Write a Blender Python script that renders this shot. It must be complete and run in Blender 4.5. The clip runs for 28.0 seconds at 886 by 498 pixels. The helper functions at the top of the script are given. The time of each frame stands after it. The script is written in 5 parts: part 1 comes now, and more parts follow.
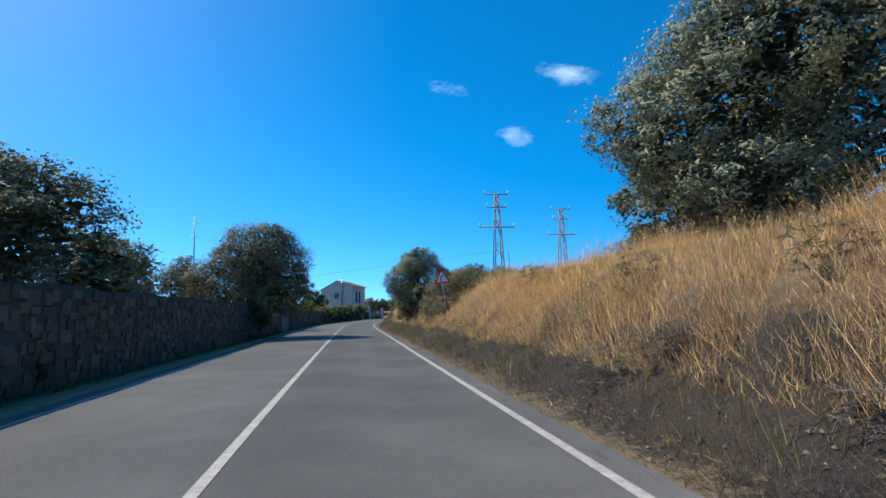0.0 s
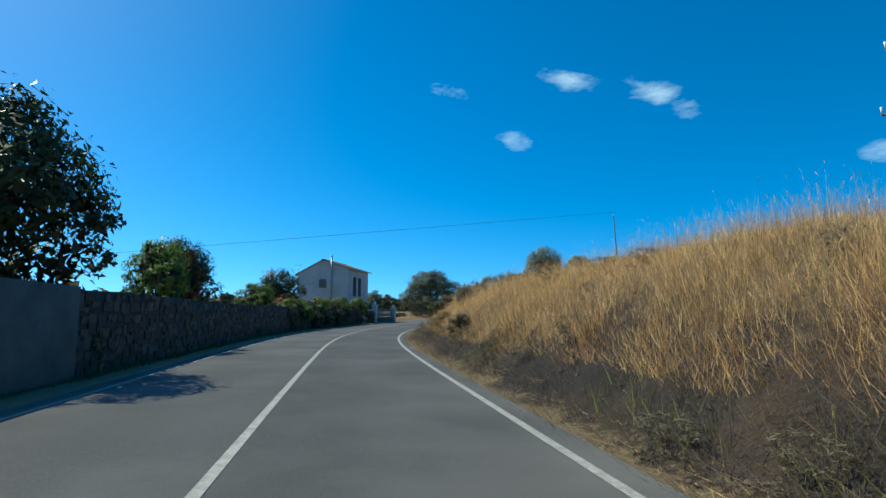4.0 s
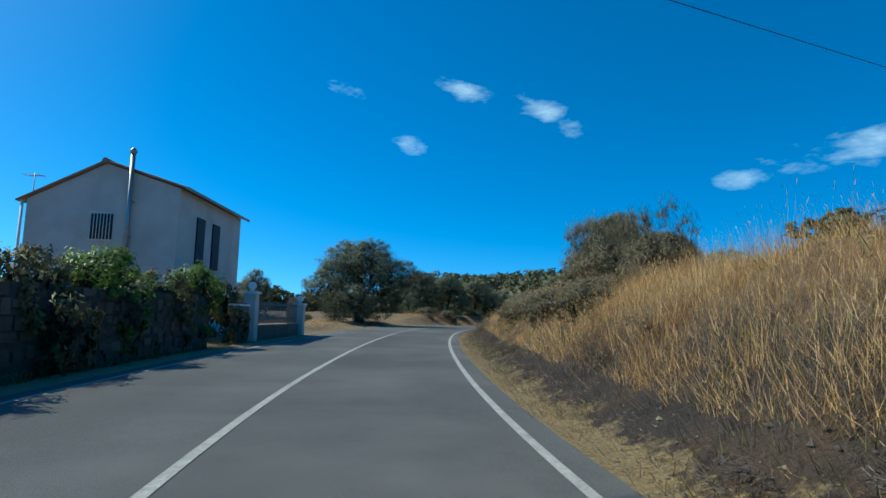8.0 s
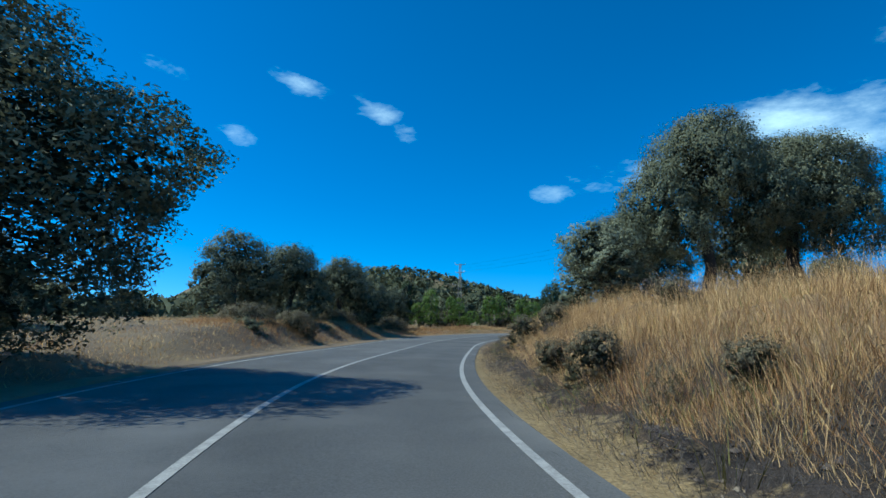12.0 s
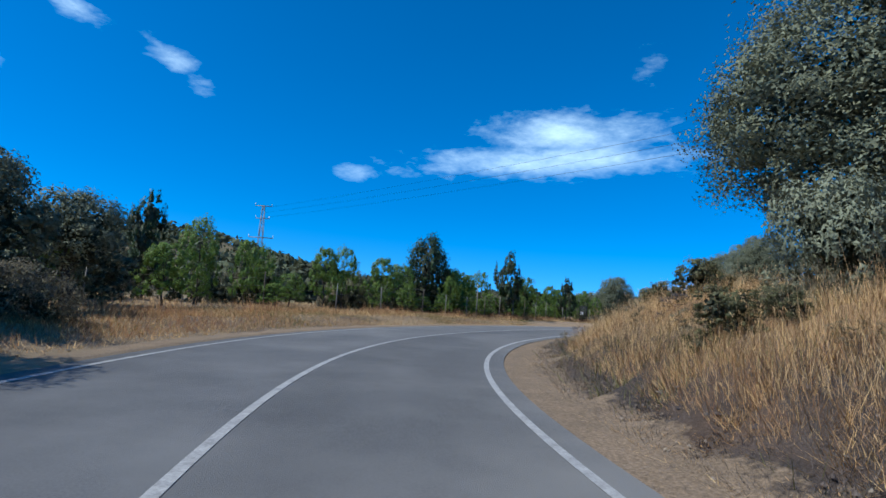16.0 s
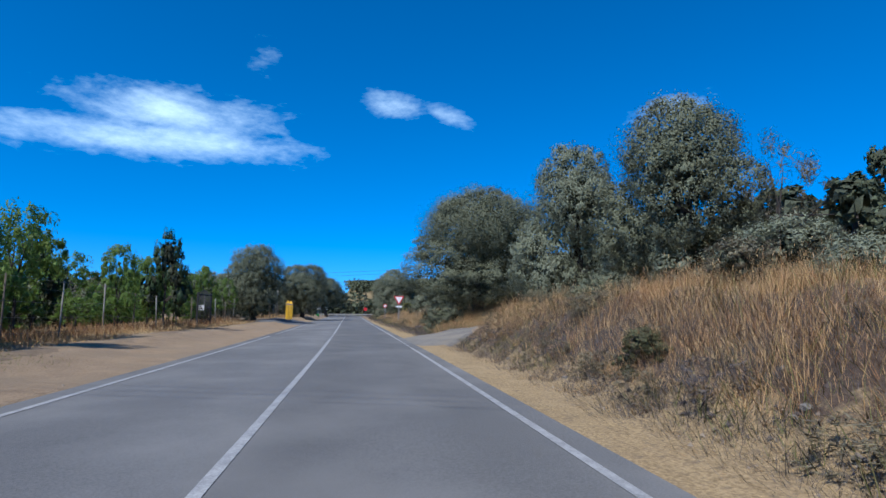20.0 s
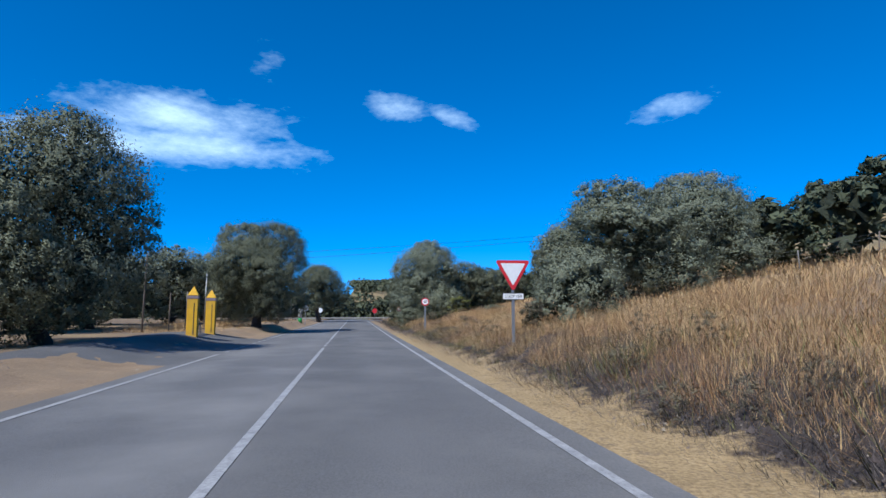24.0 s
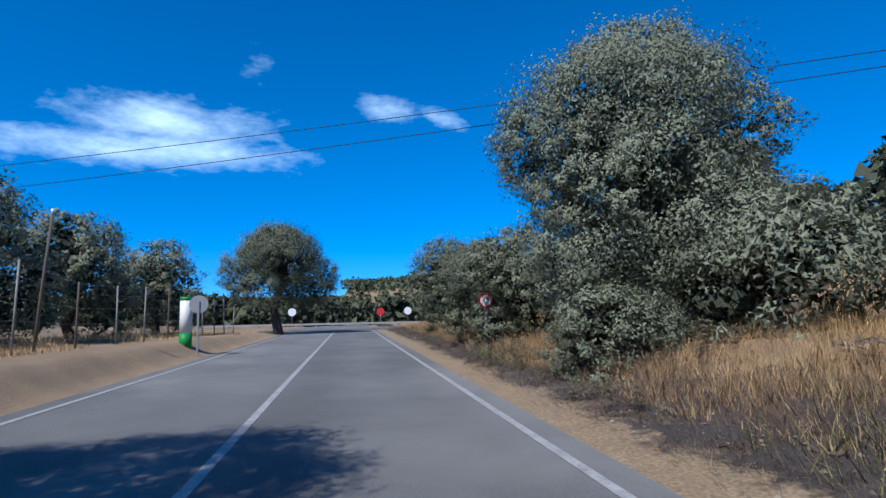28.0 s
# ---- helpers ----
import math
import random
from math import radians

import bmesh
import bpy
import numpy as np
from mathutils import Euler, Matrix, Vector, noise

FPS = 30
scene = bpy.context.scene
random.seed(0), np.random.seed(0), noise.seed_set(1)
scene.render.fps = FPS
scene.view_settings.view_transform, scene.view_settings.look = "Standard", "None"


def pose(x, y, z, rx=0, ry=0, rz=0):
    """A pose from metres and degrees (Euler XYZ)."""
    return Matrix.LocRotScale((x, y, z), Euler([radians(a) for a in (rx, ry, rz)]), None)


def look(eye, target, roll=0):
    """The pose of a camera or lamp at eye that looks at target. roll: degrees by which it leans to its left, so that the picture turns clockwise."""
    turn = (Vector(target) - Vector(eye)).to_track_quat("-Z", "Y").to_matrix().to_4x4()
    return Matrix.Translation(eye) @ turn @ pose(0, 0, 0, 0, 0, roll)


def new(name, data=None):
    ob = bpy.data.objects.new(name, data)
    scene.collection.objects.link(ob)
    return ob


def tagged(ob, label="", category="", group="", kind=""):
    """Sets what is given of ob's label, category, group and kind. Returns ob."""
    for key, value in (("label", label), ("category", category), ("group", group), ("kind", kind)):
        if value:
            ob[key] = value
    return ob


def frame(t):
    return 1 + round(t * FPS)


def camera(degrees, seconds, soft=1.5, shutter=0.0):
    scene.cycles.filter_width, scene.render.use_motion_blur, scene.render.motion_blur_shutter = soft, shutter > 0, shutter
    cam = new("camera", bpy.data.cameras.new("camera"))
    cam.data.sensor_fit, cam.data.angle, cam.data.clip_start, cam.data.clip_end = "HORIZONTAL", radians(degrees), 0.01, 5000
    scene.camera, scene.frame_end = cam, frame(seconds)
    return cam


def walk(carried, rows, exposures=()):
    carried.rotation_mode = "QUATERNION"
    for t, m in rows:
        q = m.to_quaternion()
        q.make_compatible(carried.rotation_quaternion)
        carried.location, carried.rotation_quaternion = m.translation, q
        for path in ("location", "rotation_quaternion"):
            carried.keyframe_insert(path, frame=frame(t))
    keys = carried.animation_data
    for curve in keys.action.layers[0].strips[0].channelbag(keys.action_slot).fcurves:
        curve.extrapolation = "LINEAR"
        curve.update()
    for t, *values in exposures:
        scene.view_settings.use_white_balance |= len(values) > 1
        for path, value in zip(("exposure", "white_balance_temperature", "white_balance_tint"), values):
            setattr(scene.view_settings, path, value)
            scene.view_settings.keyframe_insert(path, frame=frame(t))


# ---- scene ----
cam = camera(77.0, 28.0)
# seconds, place in metres, yaw, pitch, roll
PATH = [
    (0.0, -0.019, -0.003, 1.250, -0.95, 6.18, 1.51),
    (0.5, -0.720, 4.666, 1.236, -1.15, 6.36, 0.57),
    (1.0, -1.377, 9.296, 1.222, -1.33, 6.45, 0.14),
    (1.5, -2.035, 13.940, 1.206, -1.50, 6.39, 0.32),
    (2.0, -2.681, 18.540, 1.189, -1.35, 6.34, 0.51),
    (2.5, -3.359, 23.064, 1.172, -1.11, 6.30, 0.37),
    (3.0, -4.015, 27.437, 1.154, -1.16, 6.26, 0.22),
    (3.5, -4.645, 31.647, 1.136, -1.17, 6.35, 0.07),
    (4.0, -5.290, 35.994, 1.114, -1.50, 6.41, -0.09),
    (4.5, -5.934, 40.342, 1.090, -1.89, 6.47, -0.27),
    (5.0, -6.572, 44.690, 1.062, -2.34, 6.52, -0.43),
    (5.5, -7.199, 49.041, 1.034, -2.88, 6.66, -0.60),
    (6.0, -7.674, 53.552, 1.013, -4.05, 6.55, -1.01),
    (6.5, -8.087, 58.152, 1.006, -5.37, 6.62, -1.13),
    (7.0, -8.397, 62.671, 1.011, -7.40, 6.88, -1.52),
    (7.5, -8.502, 67.006, 1.027, -10.10, 6.86, -1.80),
    (8.0, -8.454, 71.330, 1.055, -12.92, 6.83, -1.41),
    (8.5, -8.165, 75.585, 1.090, -15.82, 6.87, -0.86),
    (9.0, -7.683, 79.551, 1.125, -18.84, 6.80, -0.32),
    (9.5, -6.957, 83.689, 1.160, -21.32, 6.91, -0.02),
    (10.0, -6.113, 87.638, 1.191, -22.38, 6.95, -0.67),
    (10.5, -5.182, 91.769, 1.223, -22.93, 6.95, -1.68),
    (11.0, -4.219, 95.783, 1.258, -24.83, 7.11, -1.70),
    (11.5, -3.112, 99.800, 1.298, -27.57, 7.25, -1.52),
    (12.0, -1.820, 103.806, 1.340, -30.23, 7.31, -1.32),
    (12.5, -0.290, 107.830, 1.372, -32.91, 7.22, 0.26),
    (13.0, 1.355, 111.802, 1.380, -36.62, 6.76, -0.21),
    (13.5, 3.292, 115.651, 1.363, -40.45, 6.35, -0.68),
    (14.0, 5.459, 119.386, 1.329, -42.69, 6.04, -1.15),
    (14.5, 7.739, 123.053, 1.282, -43.48, 5.79, -1.62),
    (15.0, 10.212, 126.574, 1.234, -45.31, 5.67, -2.20),
    (15.5, 12.864, 130.046, 1.206, -47.47, 5.81, -2.99),
    (16.0, 15.621, 133.422, 1.202, -51.22, 5.94, -3.79),
    (16.5, 18.702, 136.687, 1.220, -56.69, 6.39, -3.32),
    (17.0, 22.320, 139.837, 1.264, -63.24, 6.86, -2.85),
    (17.5, 26.147, 142.484, 1.325, -69.92, 6.93, -1.98),
    (18.0, 30.261, 144.500, 1.383, -76.73, 6.78, -1.12),
    (18.5, 34.478, 146.100, 1.430, -83.34, 6.56, -0.74),
    (19.0, 38.712, 147.253, 1.466, -87.68, 6.31, -0.35),
    (19.5, 43.011, 148.086, 1.487, -88.72, 6.32, -0.39),
    (20.0, 47.310, 148.847, 1.493, -89.49, 6.31, -0.42),
    (20.5, 51.661, 149.573, 1.484, -89.77, 6.41, -0.46),
    (21.0, 56.157, 150.318, 1.470, -89.75, 6.63, -0.51),
    (21.5, 60.555, 151.032, 1.456, -89.99, 6.66, -0.65),
    (22.0, 65.051, 151.775, 1.443, -90.08, 6.70, -0.79),
    (22.5, 69.641, 152.535, 1.430, -89.90, 6.70, -0.70),
    (23.0, 74.235, 153.342, 1.418, -89.58, 6.62, -0.43),
    (23.5, 78.829, 154.155, 1.408, -89.29, 6.56, -0.15),
    (24.0, 83.420, 154.975, 1.398, -89.00, 6.48, 0.12),
    (24.5, 88.011, 155.801, 1.389, -88.70, 6.40, 0.40),
    (25.0, 92.601, 156.699, 1.380, -89.00, 6.41, 0.53),
    (25.5, 97.229, 157.544, 1.373, -89.22, 6.44, 0.40),
    (26.0, 101.779, 158.374, 1.367, -89.57, 6.47, 0.26),
    (26.5, 106.441, 159.168, 1.361, -90.09, 6.46, 0.49),
    (27.0, 111.195, 159.973, 1.357, -90.09, 6.46, 0.72),
    (27.5, 115.839, 160.700, 1.353, -89.87, 6.52, 0.92),
    (28.0, 120.511, 161.428, 1.350, -89.58, 6.58, 1.12),
]
walk(cam, [(t, pose(x, y, z, 90 + p, r, w)) for t, x, y, z, w, p, r in PATH], [(0.0, 0.7, 7050, 2), (2.0, 0.58, 6900, -4), (3.0, 0.42, 6900, -9), (6.0, 0.38, 6800, -9), (8.0, 0.34, 6500, -10), (10.0, 0.32, 6050, -13), (12.0, 0.3, 5850, -9), (14.0, 0.32, 5950, -2), (19.0, 0.34, 5850, 8), (28.0, 0.38, 5820, 9)])

# ---- sky and sun ----
SUN_AZ, SUN_EL = 60.0, 48.0          # degrees left of +y, degrees up


def sky_dir(az, el):
    a, e = radians(az), radians(el)
    return Vector((-math.sin(a) * math.cos(e), math.cos(a) * math.cos(e), math.sin(e)))


world = bpy.data.worlds.new("sky")
scene.world = world
world.use_nodes = True
wn, wl = world.node_tree.nodes, world.node_tree.links
wn.clear()
w_out, w_bg = wn.new("ShaderNodeOutputWorld"), wn.new("ShaderNodeBackground")
sky = wn.new("ShaderNodeTexSky")
sky.sky_type, sky.sun_disc = "NISHITA", False
sky.sun_elevation, sky.sun_rotation = radians(SUN_EL), radians(-SUN_AZ)
sky.air_density, sky.dust_density, sky.ozone_density = 0.75, 2.5, 3.0
sky.altitude = 2600
w_hue = wn.new("ShaderNodeHueSaturation")
w_hue.inputs["Hue"].default_value = 0.497
w_hue.inputs["Saturation"].default_value = 1.43
wl.new(sky.outputs[0], w_hue.inputs["Color"])
w_bg.inputs["Strength"].default_value = 0.165
w_tc = wn.new("ShaderNodeTexCoord")
# dry clear air: the pale band hugs the horizon closely
w_lift = wn.new("ShaderNodeVectorMath")
w_lift.operation = "MULTIPLY_ADD"
w_lift.inputs[1].default_value, w_lift.inputs[2].default_value = (1, 1, 0.9), (0, 0, 0.075)
wl.new(w_tc.outputs["Generated"], w_lift.inputs[0])
w_unit = wn.new("ShaderNodeVectorMath")
w_unit.operation = "NORMALIZE"
wl.new(w_lift.outputs[0], w_unit.inputs[0])
wl.new(w_unit.outputs[0], sky.inputs["Vector"])


def wmath(op, a, b=None, clamp=False):
    n = wn.new("ShaderNodeMath")
    n.operation, n.use_clamp = op, clamp
    for i, v in enumerate((a, b)):
        if v is None:
            continue
        if isinstance(v, (int, float)):
            n.inputs[i].default_value = v
        else:
            wl.new(v, n.inputs[i])
    return n.outputs[0]


def wdot(v):
    n = wn.new("ShaderNodeVectorMath")
    n.operation = "DOT_PRODUCT"
    wl.new(w_tc.outputs["Generated"], n.inputs[0])
    n.inputs[1].default_value = v
    return n.outputs["Value"]


# fair-weather clouds: azimuth, elevation, half width, half height, tilt in degrees, weight
CLOUDS = [(-61.5, 15.4, 15.0, 2.3, 3, 1.0), (-63.5, 17.9, 10.5, 3.0, 0, 0.95), (-41, 12.9, 2.8, 1.2, 0, 0.75), (-46, 13.4, 3.6, 1.0, 4, 0.55), (-84.3, 20.6, 5.4, 1.8, -6, 0.72), (-89.8, 19.7, 4.0, 1.4, -25, 0.7),
          (-112.8, 19.2, 6.0, 1.5, 8, 0.66), (-14.5, 22.8, 4.6, 1.2, -16, 0.66), (-22.8, 20.6, 3.6, 1.5, -14, 0.7), (-25.5, 19.0, 2.2, 1.5, -30, 0.62), (-9.0, 17.2, 3.0, 1.4, -24, 0.64),
          (-71, 24.0, 4.0, 2.4, 40, 0.55), (-2.0, 22.4, 3.4, 1.1, -12, 0.5)]
total = None
for az, el, hw, hh, tilt, weight in CLOUDS:
    c = sky_dir(az, el)
    right = Vector((c.y, -c.x, 0)).normalized()
    above = right.cross(c).normalized()
    ct, st = math.cos(radians(tilt)), math.sin(radians(tilt))
    u = wmath("MULTIPLY", wdot(right * ct + above * st), 1 / math.sin(radians(hw)))
    v = wmath("MULTIPLY", wdot(above * ct - right * st), 1 / math.sin(radians(hh)))
    q = wmath("ADD", wmath("MULTIPLY", u, u), wmath("MULTIPLY", v, v))
    front = wmath("GREATER_THAN", wdot(c), 0.2)
    m = wmath("MULTIPLY", wmath("MULTIPLY", wmath("POWER", 2.718, wmath("MULTIPLY", q, -1.0)), weight), front)
    total = m if total is None else wmath("MAXIMUM", total, m)
w_map = wn.new("ShaderNodeMapping")
w_map.inputs["Scale"].default_value = (1, 1, 2.6)
wl.new(w_tc.outputs["Generated"], w_map.inputs["Vector"])
w_noise = wn.new("ShaderNodeTexNoise")
w_noise.inputs["Scale"].default_value = 10.0
w_noise.inputs["Detail"].default_value = 6.0
w_noise.inputs["Roughness"].default_value = 0.6
w_noise.inputs["Distortion"].default_value = 0.25
wl.new(w_map.outputs[0], w_noise.inputs["Vector"])
w_thin = wn.new("ShaderNodeTexNoise")
w_thin.inputs["Scale"].default_value, w_thin.inputs["Detail"].default_value, w_thin.inputs["Roughness"].default_value = 34.0, 5.0, 0.62
wl.new(w_map.outputs[0], w_thin.inputs["Vector"])
w_grain = wmath("MULTIPLY", wmath("SUBTRACT", wmath("ADD", wmath("MULTIPLY", w_noise.outputs[0], 0.68), wmath("MULTIPLY", w_thin.outputs[0], 0.32)), 0.24), 1.9, True)
w_cov = wmath("SUBTRACT", wmath("MULTIPLY", total, 1.4), wmath("MULTIPLY", wmath("SUBTRACT", 1.0, w_grain), 1.05), True)
w_cov = wmath("MULTIPLY", wmath("POWER", w_cov, 1.25), 0.66)
w_mix = wn.new("ShaderNodeMix")
w_mix.data_type = "RGBA"
wl.new(w_cov, w_mix.inputs["Factor"])
wl.new(w_hue.outputs[0], w_mix.inputs["A"])
w_mix.inputs["B"].default_value = (5.4, 6.9, 8.0, 1)
wl.new(w_mix.outputs["Result"], w_bg.inputs["Color"])
wl.new(w_bg.outputs[0], w_out.inputs[0])

sun = new("sun", bpy.data.lights.new("sun", "SUN"))
sun.data.energy, sun.data.angle, sun.data.color = 3.6, radians(0.55), (1.0, 0.93, 0.83)
sun.matrix_world = look(sky_dir(SUN_AZ, SUN_EL) * 300, (0, 0, 0))


# ---- materials ----
def material(name, colour, colour2=None, rough=0.9, scale=4.0, detail=6.0, bump=0.0, bump_scale=None, fine=None, metal=0.0, island=0.0,
             random=0.0, translucent=0.0, stain=None, stain_scale=0.4, spec=0.3, stretch=None):
    m = bpy.data.materials.new(name)
    m.use_nodes = True
    nt = m.node_tree
    n, l = nt.nodes, nt.links
    b = n["Principled BSDF"]
    b.inputs["Roughness"].default_value = rough
    b.inputs["Metallic"].default_value = metal
    b.inputs["Specular IOR Level"].default_value = spec
    b.inputs["Diffuse Roughness"].default_value = 0.6 if rough > 0.8 and not metal else 0.0
    tc = n.new("ShaderNodeTexCoord")
    vec = tc.outputs["Object"]
    if stretch:
        mp = n.new("ShaderNodeMapping")
        mp.inputs["Scale"].default_value = stretch
        l.new(vec, mp.inputs["Vector"])
        vec = mp.outputs[0]

    def tex(sc, det, rg=0.6):
        t = n.new("ShaderNodeTexNoise")
        t.inputs["Scale"].default_value, t.inputs["Detail"].default_value, t.inputs["Roughness"].default_value = sc, det, rg
        l.new(vec, t.inputs["Vector"])
        return t.outputs[0]

    def ramp(src, lo, hi):
        r = n.new("ShaderNodeMapRange")
        r.inputs["From Min"].default_value, r.inputs["From Max"].default_value = lo, hi
        l.new(src, r.inputs["Value"])
        return r.outputs[0]

    def mix(fac, a, bb, mode="MIX"):
        x = n.new("ShaderNodeMix")
        x.data_type, x.blend_type = "RGBA", mode
        for key, val in (("Factor", fac), ("A", a), ("B", bb)):
            if isinstance(val, (int, float)):
                x.inputs[key].default_value = val
            elif isinstance(val, tuple):
                x.inputs[key].default_value = (*val, 1)
            else:
                l.new(val, x.inputs[key])
        return x.outputs["Result"]

    col = mix(ramp(tex(scale, detail), 0.3, 0.7), colour, colour2 or tuple(c * 0.7 for c in colour))
    if fine:
        col = mix(ramp(tex(fine, 4), 0.35, 0.65), mix(1.0, col, (0.72, 0.72, 0.72), "MULTIPLY"), col)
    if stain:
        col = mix(ramp(tex(stain_scale, 5), 0.45, 0.68), col, stain)
    if island or random:
        if island:
            src = n.new("ShaderNodeNewGeometry").outputs["Random Per Island"]
        else:
            src = n.new("ShaderNodeObjectInfo").outputs["Random"]
        amount = island or random
        hs = n.new("ShaderNodeHueSaturation")
        l.new(col, hs.inputs["Color"])
        mr = n.new("ShaderNodeMapRange")
        mr.inputs["To Min"].default_value, mr.inputs["To Max"].default_value = 1 - amount, 1 + amount
        l.new(src, mr.inputs["Value"])
        l.new(mr.outputs[0], hs.inputs["Value"])
        m2 = n.new("ShaderNodeMapRange")
        m2.inputs["To Min"].default_value, m2.inputs["To Max"].default_value = 0.5 - 0.05 * amount, 0.5 + 0.04 * amount
        l.new(src, m2.inputs["Value"])
        l.new(m2.outputs[0], hs.inputs["Hue"])
        col = hs.outputs[0]
    l.new(col, b.inputs["Base Color"])
    if bump:
        bp = n.new("ShaderNodeBump")
        bp.inputs["Strength"].default_value = bump
        bp.inputs["Distance"].default_value = 0.05
        l.new(tex(bump_scale or scale * 4, 8), bp.inputs["Height"])
        l.new(bp.outputs[0], b.inputs["Normal"])
    if translucent:
        tr = n.new("ShaderNodeBsdfTranslucent")
        l.new(col, tr.inputs["Color"])
        ms = n.new("ShaderNodeMixShader")
        ms.inputs[0].default_value = translucent
        l.new(b.outputs[0], ms.inputs[1])
        l.new(tr.outputs[0], ms.inputs[2])
        l.new(ms.outputs[0], n["Material Output"].inputs[0])
    return m


ASPHALT = material("asphalt", (0.176, 0.174, 0.173), (0.15, 0.149, 0.15), 0.82, 0.5, 9, 0.4, 120, fine=48, stain=(0.195, 0.191, 0.186), stain_scale=0.3, spec=0.12)

def worn_asphalt():
    """The asphalt, polished more or less by the wheels across each lane."""
    m = ASPHALT.copy()
    m.name = "worn_asphalt"
    n, l = m.node_tree.nodes, m.node_tree.links
    b = n["Principled BSDF"]
    attr, mul = n.new("ShaderNodeAttribute"), n.new("ShaderNodeVectorMath")
    attr.attribute_name, mul.operation = "worn", "MULTIPLY"
    l.new(b.inputs["Base Color"].links[0].from_socket, mul.inputs[0])
    l.new(attr.outputs["Fac"], mul.inputs[1])
    l.new(mul.outputs[0], b.inputs["Base Color"])
    return m


ROADWAY = worn_asphalt()
PAINT = material("road_paint", (0.50, 0.49, 0.475), (0.30, 0.296, 0.29), 0.75, 6, 8, 0.1, 60, fine=35)
EARTH = material("earth", (0.30, 0.215, 0.135), (0.20, 0.145, 0.10), 0.95, 0.7, 8, 0.9, 14, fine=9, stain=(0.36, 0.265, 0.15), stain_scale=0.22)
SAND = material("sandy_verge", (0.40, 0.285, 0.175), (0.29, 0.205, 0.13), 0.95, 1.2, 8, 0.6, 30, fine=22, stain=(0.27, 0.2, 0.13), stain_scale=0.5)
DRY = material("dry_grass", (0.68, 0.49, 0.265), (0.54, 0.33, 0.155), 0.75, 0.5, 6, island=0.3, translucent=0.28)
DRY_RED = material("rusty_dry_grass", (0.46, 0.25, 0.12), (0.40, 0.24, 0.12), 0.8, 0.4, 4, island=0.35, translucent=0.4)
GREY_GRASS = material("dead_grey_weeds", (0.175, 0.15, 0.14), (0.112, 0.095, 0.09), 0.9, 0.8, 5, island=0.4, translucent=0.15)
GREEN_GRASS = material("green_weeds", (0.16, 0.17, 0.06), (0.22, 0.20, 0.07), 0.8, 0.6, 4, island=0.35, translucent=0.25)
LEAF_OAK = material("holm_oak_leaves", (0.215, 0.228, 0.145), (0.145, 0.155, 0.10), 0.65, 0.6, 4, island=0.14, translucent=0.15, spec=0.15)
LEAF_FAR = material("far_oak_leaves", (0.12, 0.135, 0.08), (0.075, 0.085, 0.05), 0.7, 0.25, 4, island=0.25, translucent=0.1, spec=0.1)
# inner leaves: leaf colour darkened to paint the shade inside the crowns
LEAF_CORE_SHADE = material("inner_foliage", (0.09, 0.1, 0.06), (0.05, 0.056, 0.034), 0.8, 9.0, 6, 1.0, 14, stretch=(6, 6, 6))
LEAF_OLIVE = material("olive_leaves", (0.27, 0.29, 0.195), (0.19, 0.205, 0.138), 0.62, 0.6, 4, island=0.15, translucent=0.18, spec=0.18)
LEAF_GREEN = material("fresh_leaves", (0.20, 0.295, 0.065), (0.13, 0.2, 0.045), 0.5, 0.9, 4, island=0.3, translucent=0.42)
LEAF_MUTED = material("bramble_leaves", (0.16, 0.16, 0.075), (0.11, 0.105, 0.055), 0.6, 0.9, 4, island=0.45, translucent=0.3)
LEAF_DARK = material("dark_leaves", (0.05, 0.085, 0.032), (0.03, 0.05, 0.02), 0.5, 0.9, 4, island=0.4, translucent=0.15)
LEAF_YEL = material("yellow_green_leaves", (0.27, 0.27, 0.06), (0.18, 0.19, 0.05), 0.55, 1.0, 4, island=0.35, translucent=0.3)
SCRUB = material("scrub_twigs", (0.225, 0.195, 0.125), (0.165, 0.145, 0.1), 0.8, 1.0, 5, island=0.45, translucent=0.3)
WHIP = material("dry_twigs", (0.19, 0.175, 0.105), (0.15, 0.125, 0.085), 0.85, 0.8, 4, island=0.4, translucent=0.2)
REDLEAF = material("rusty_leaves", (0.30, 0.11, 0.05), (0.2, 0.09, 0.05), 0.7, 1.0, 4, island=0.35, translucent=0.2)
BARK = material("bark", (0.085, 0.07, 0.058), (0.045, 0.038, 0.033), 0.95, 3, 8, 0.9, 12, stretch=(1, 1, 0.25))
PLASTER = material("white_plaster", (0.64, 0.635, 0.62), (0.57, 0.565, 0.55), 0.9, 1.2, 6, 0.15, 30, stain=(0.52, 0.505, 0.475), stain_scale=0.6)
ROOFTILE = material("clay_tile", (0.36, 0.2, 0.13), (0.26, 0.17, 0.125), 0.9, 2, 6, 0.4, 20, random=0.25)
STONE = material("wall_stone", (0.135, 0.112, 0.095), (0.082, 0.069, 0.059), 0.92, 3, 8, 0.8, 14, random=0.3)
STONE_I = material("wall_stones_far", (0.135, 0.112, 0.095), (0.082, 0.069, 0.059), 0.92, 3, 8, 0.8, 14, island=0.3)
OLDPLASTER = material("old_plaster", (0.2, 0.18, 0.155), (0.13, 0.115, 0.1), 0.95, 1.5, 8, 0.5, 15)
GRAVEL = material("grey_gravel", (0.255, 0.235, 0.21), (0.19, 0.172, 0.15), 0.95, 1.2, 9, 0.8, 30, fine=18, stain=(0.27, 0.235, 0.19), stain_scale=0.4)
MORTAR = material("wall_mortar", (0.1, 0.085, 0.073), (0.067, 0.058, 0.05), 0.95, 3, 8, 0.8, 20)
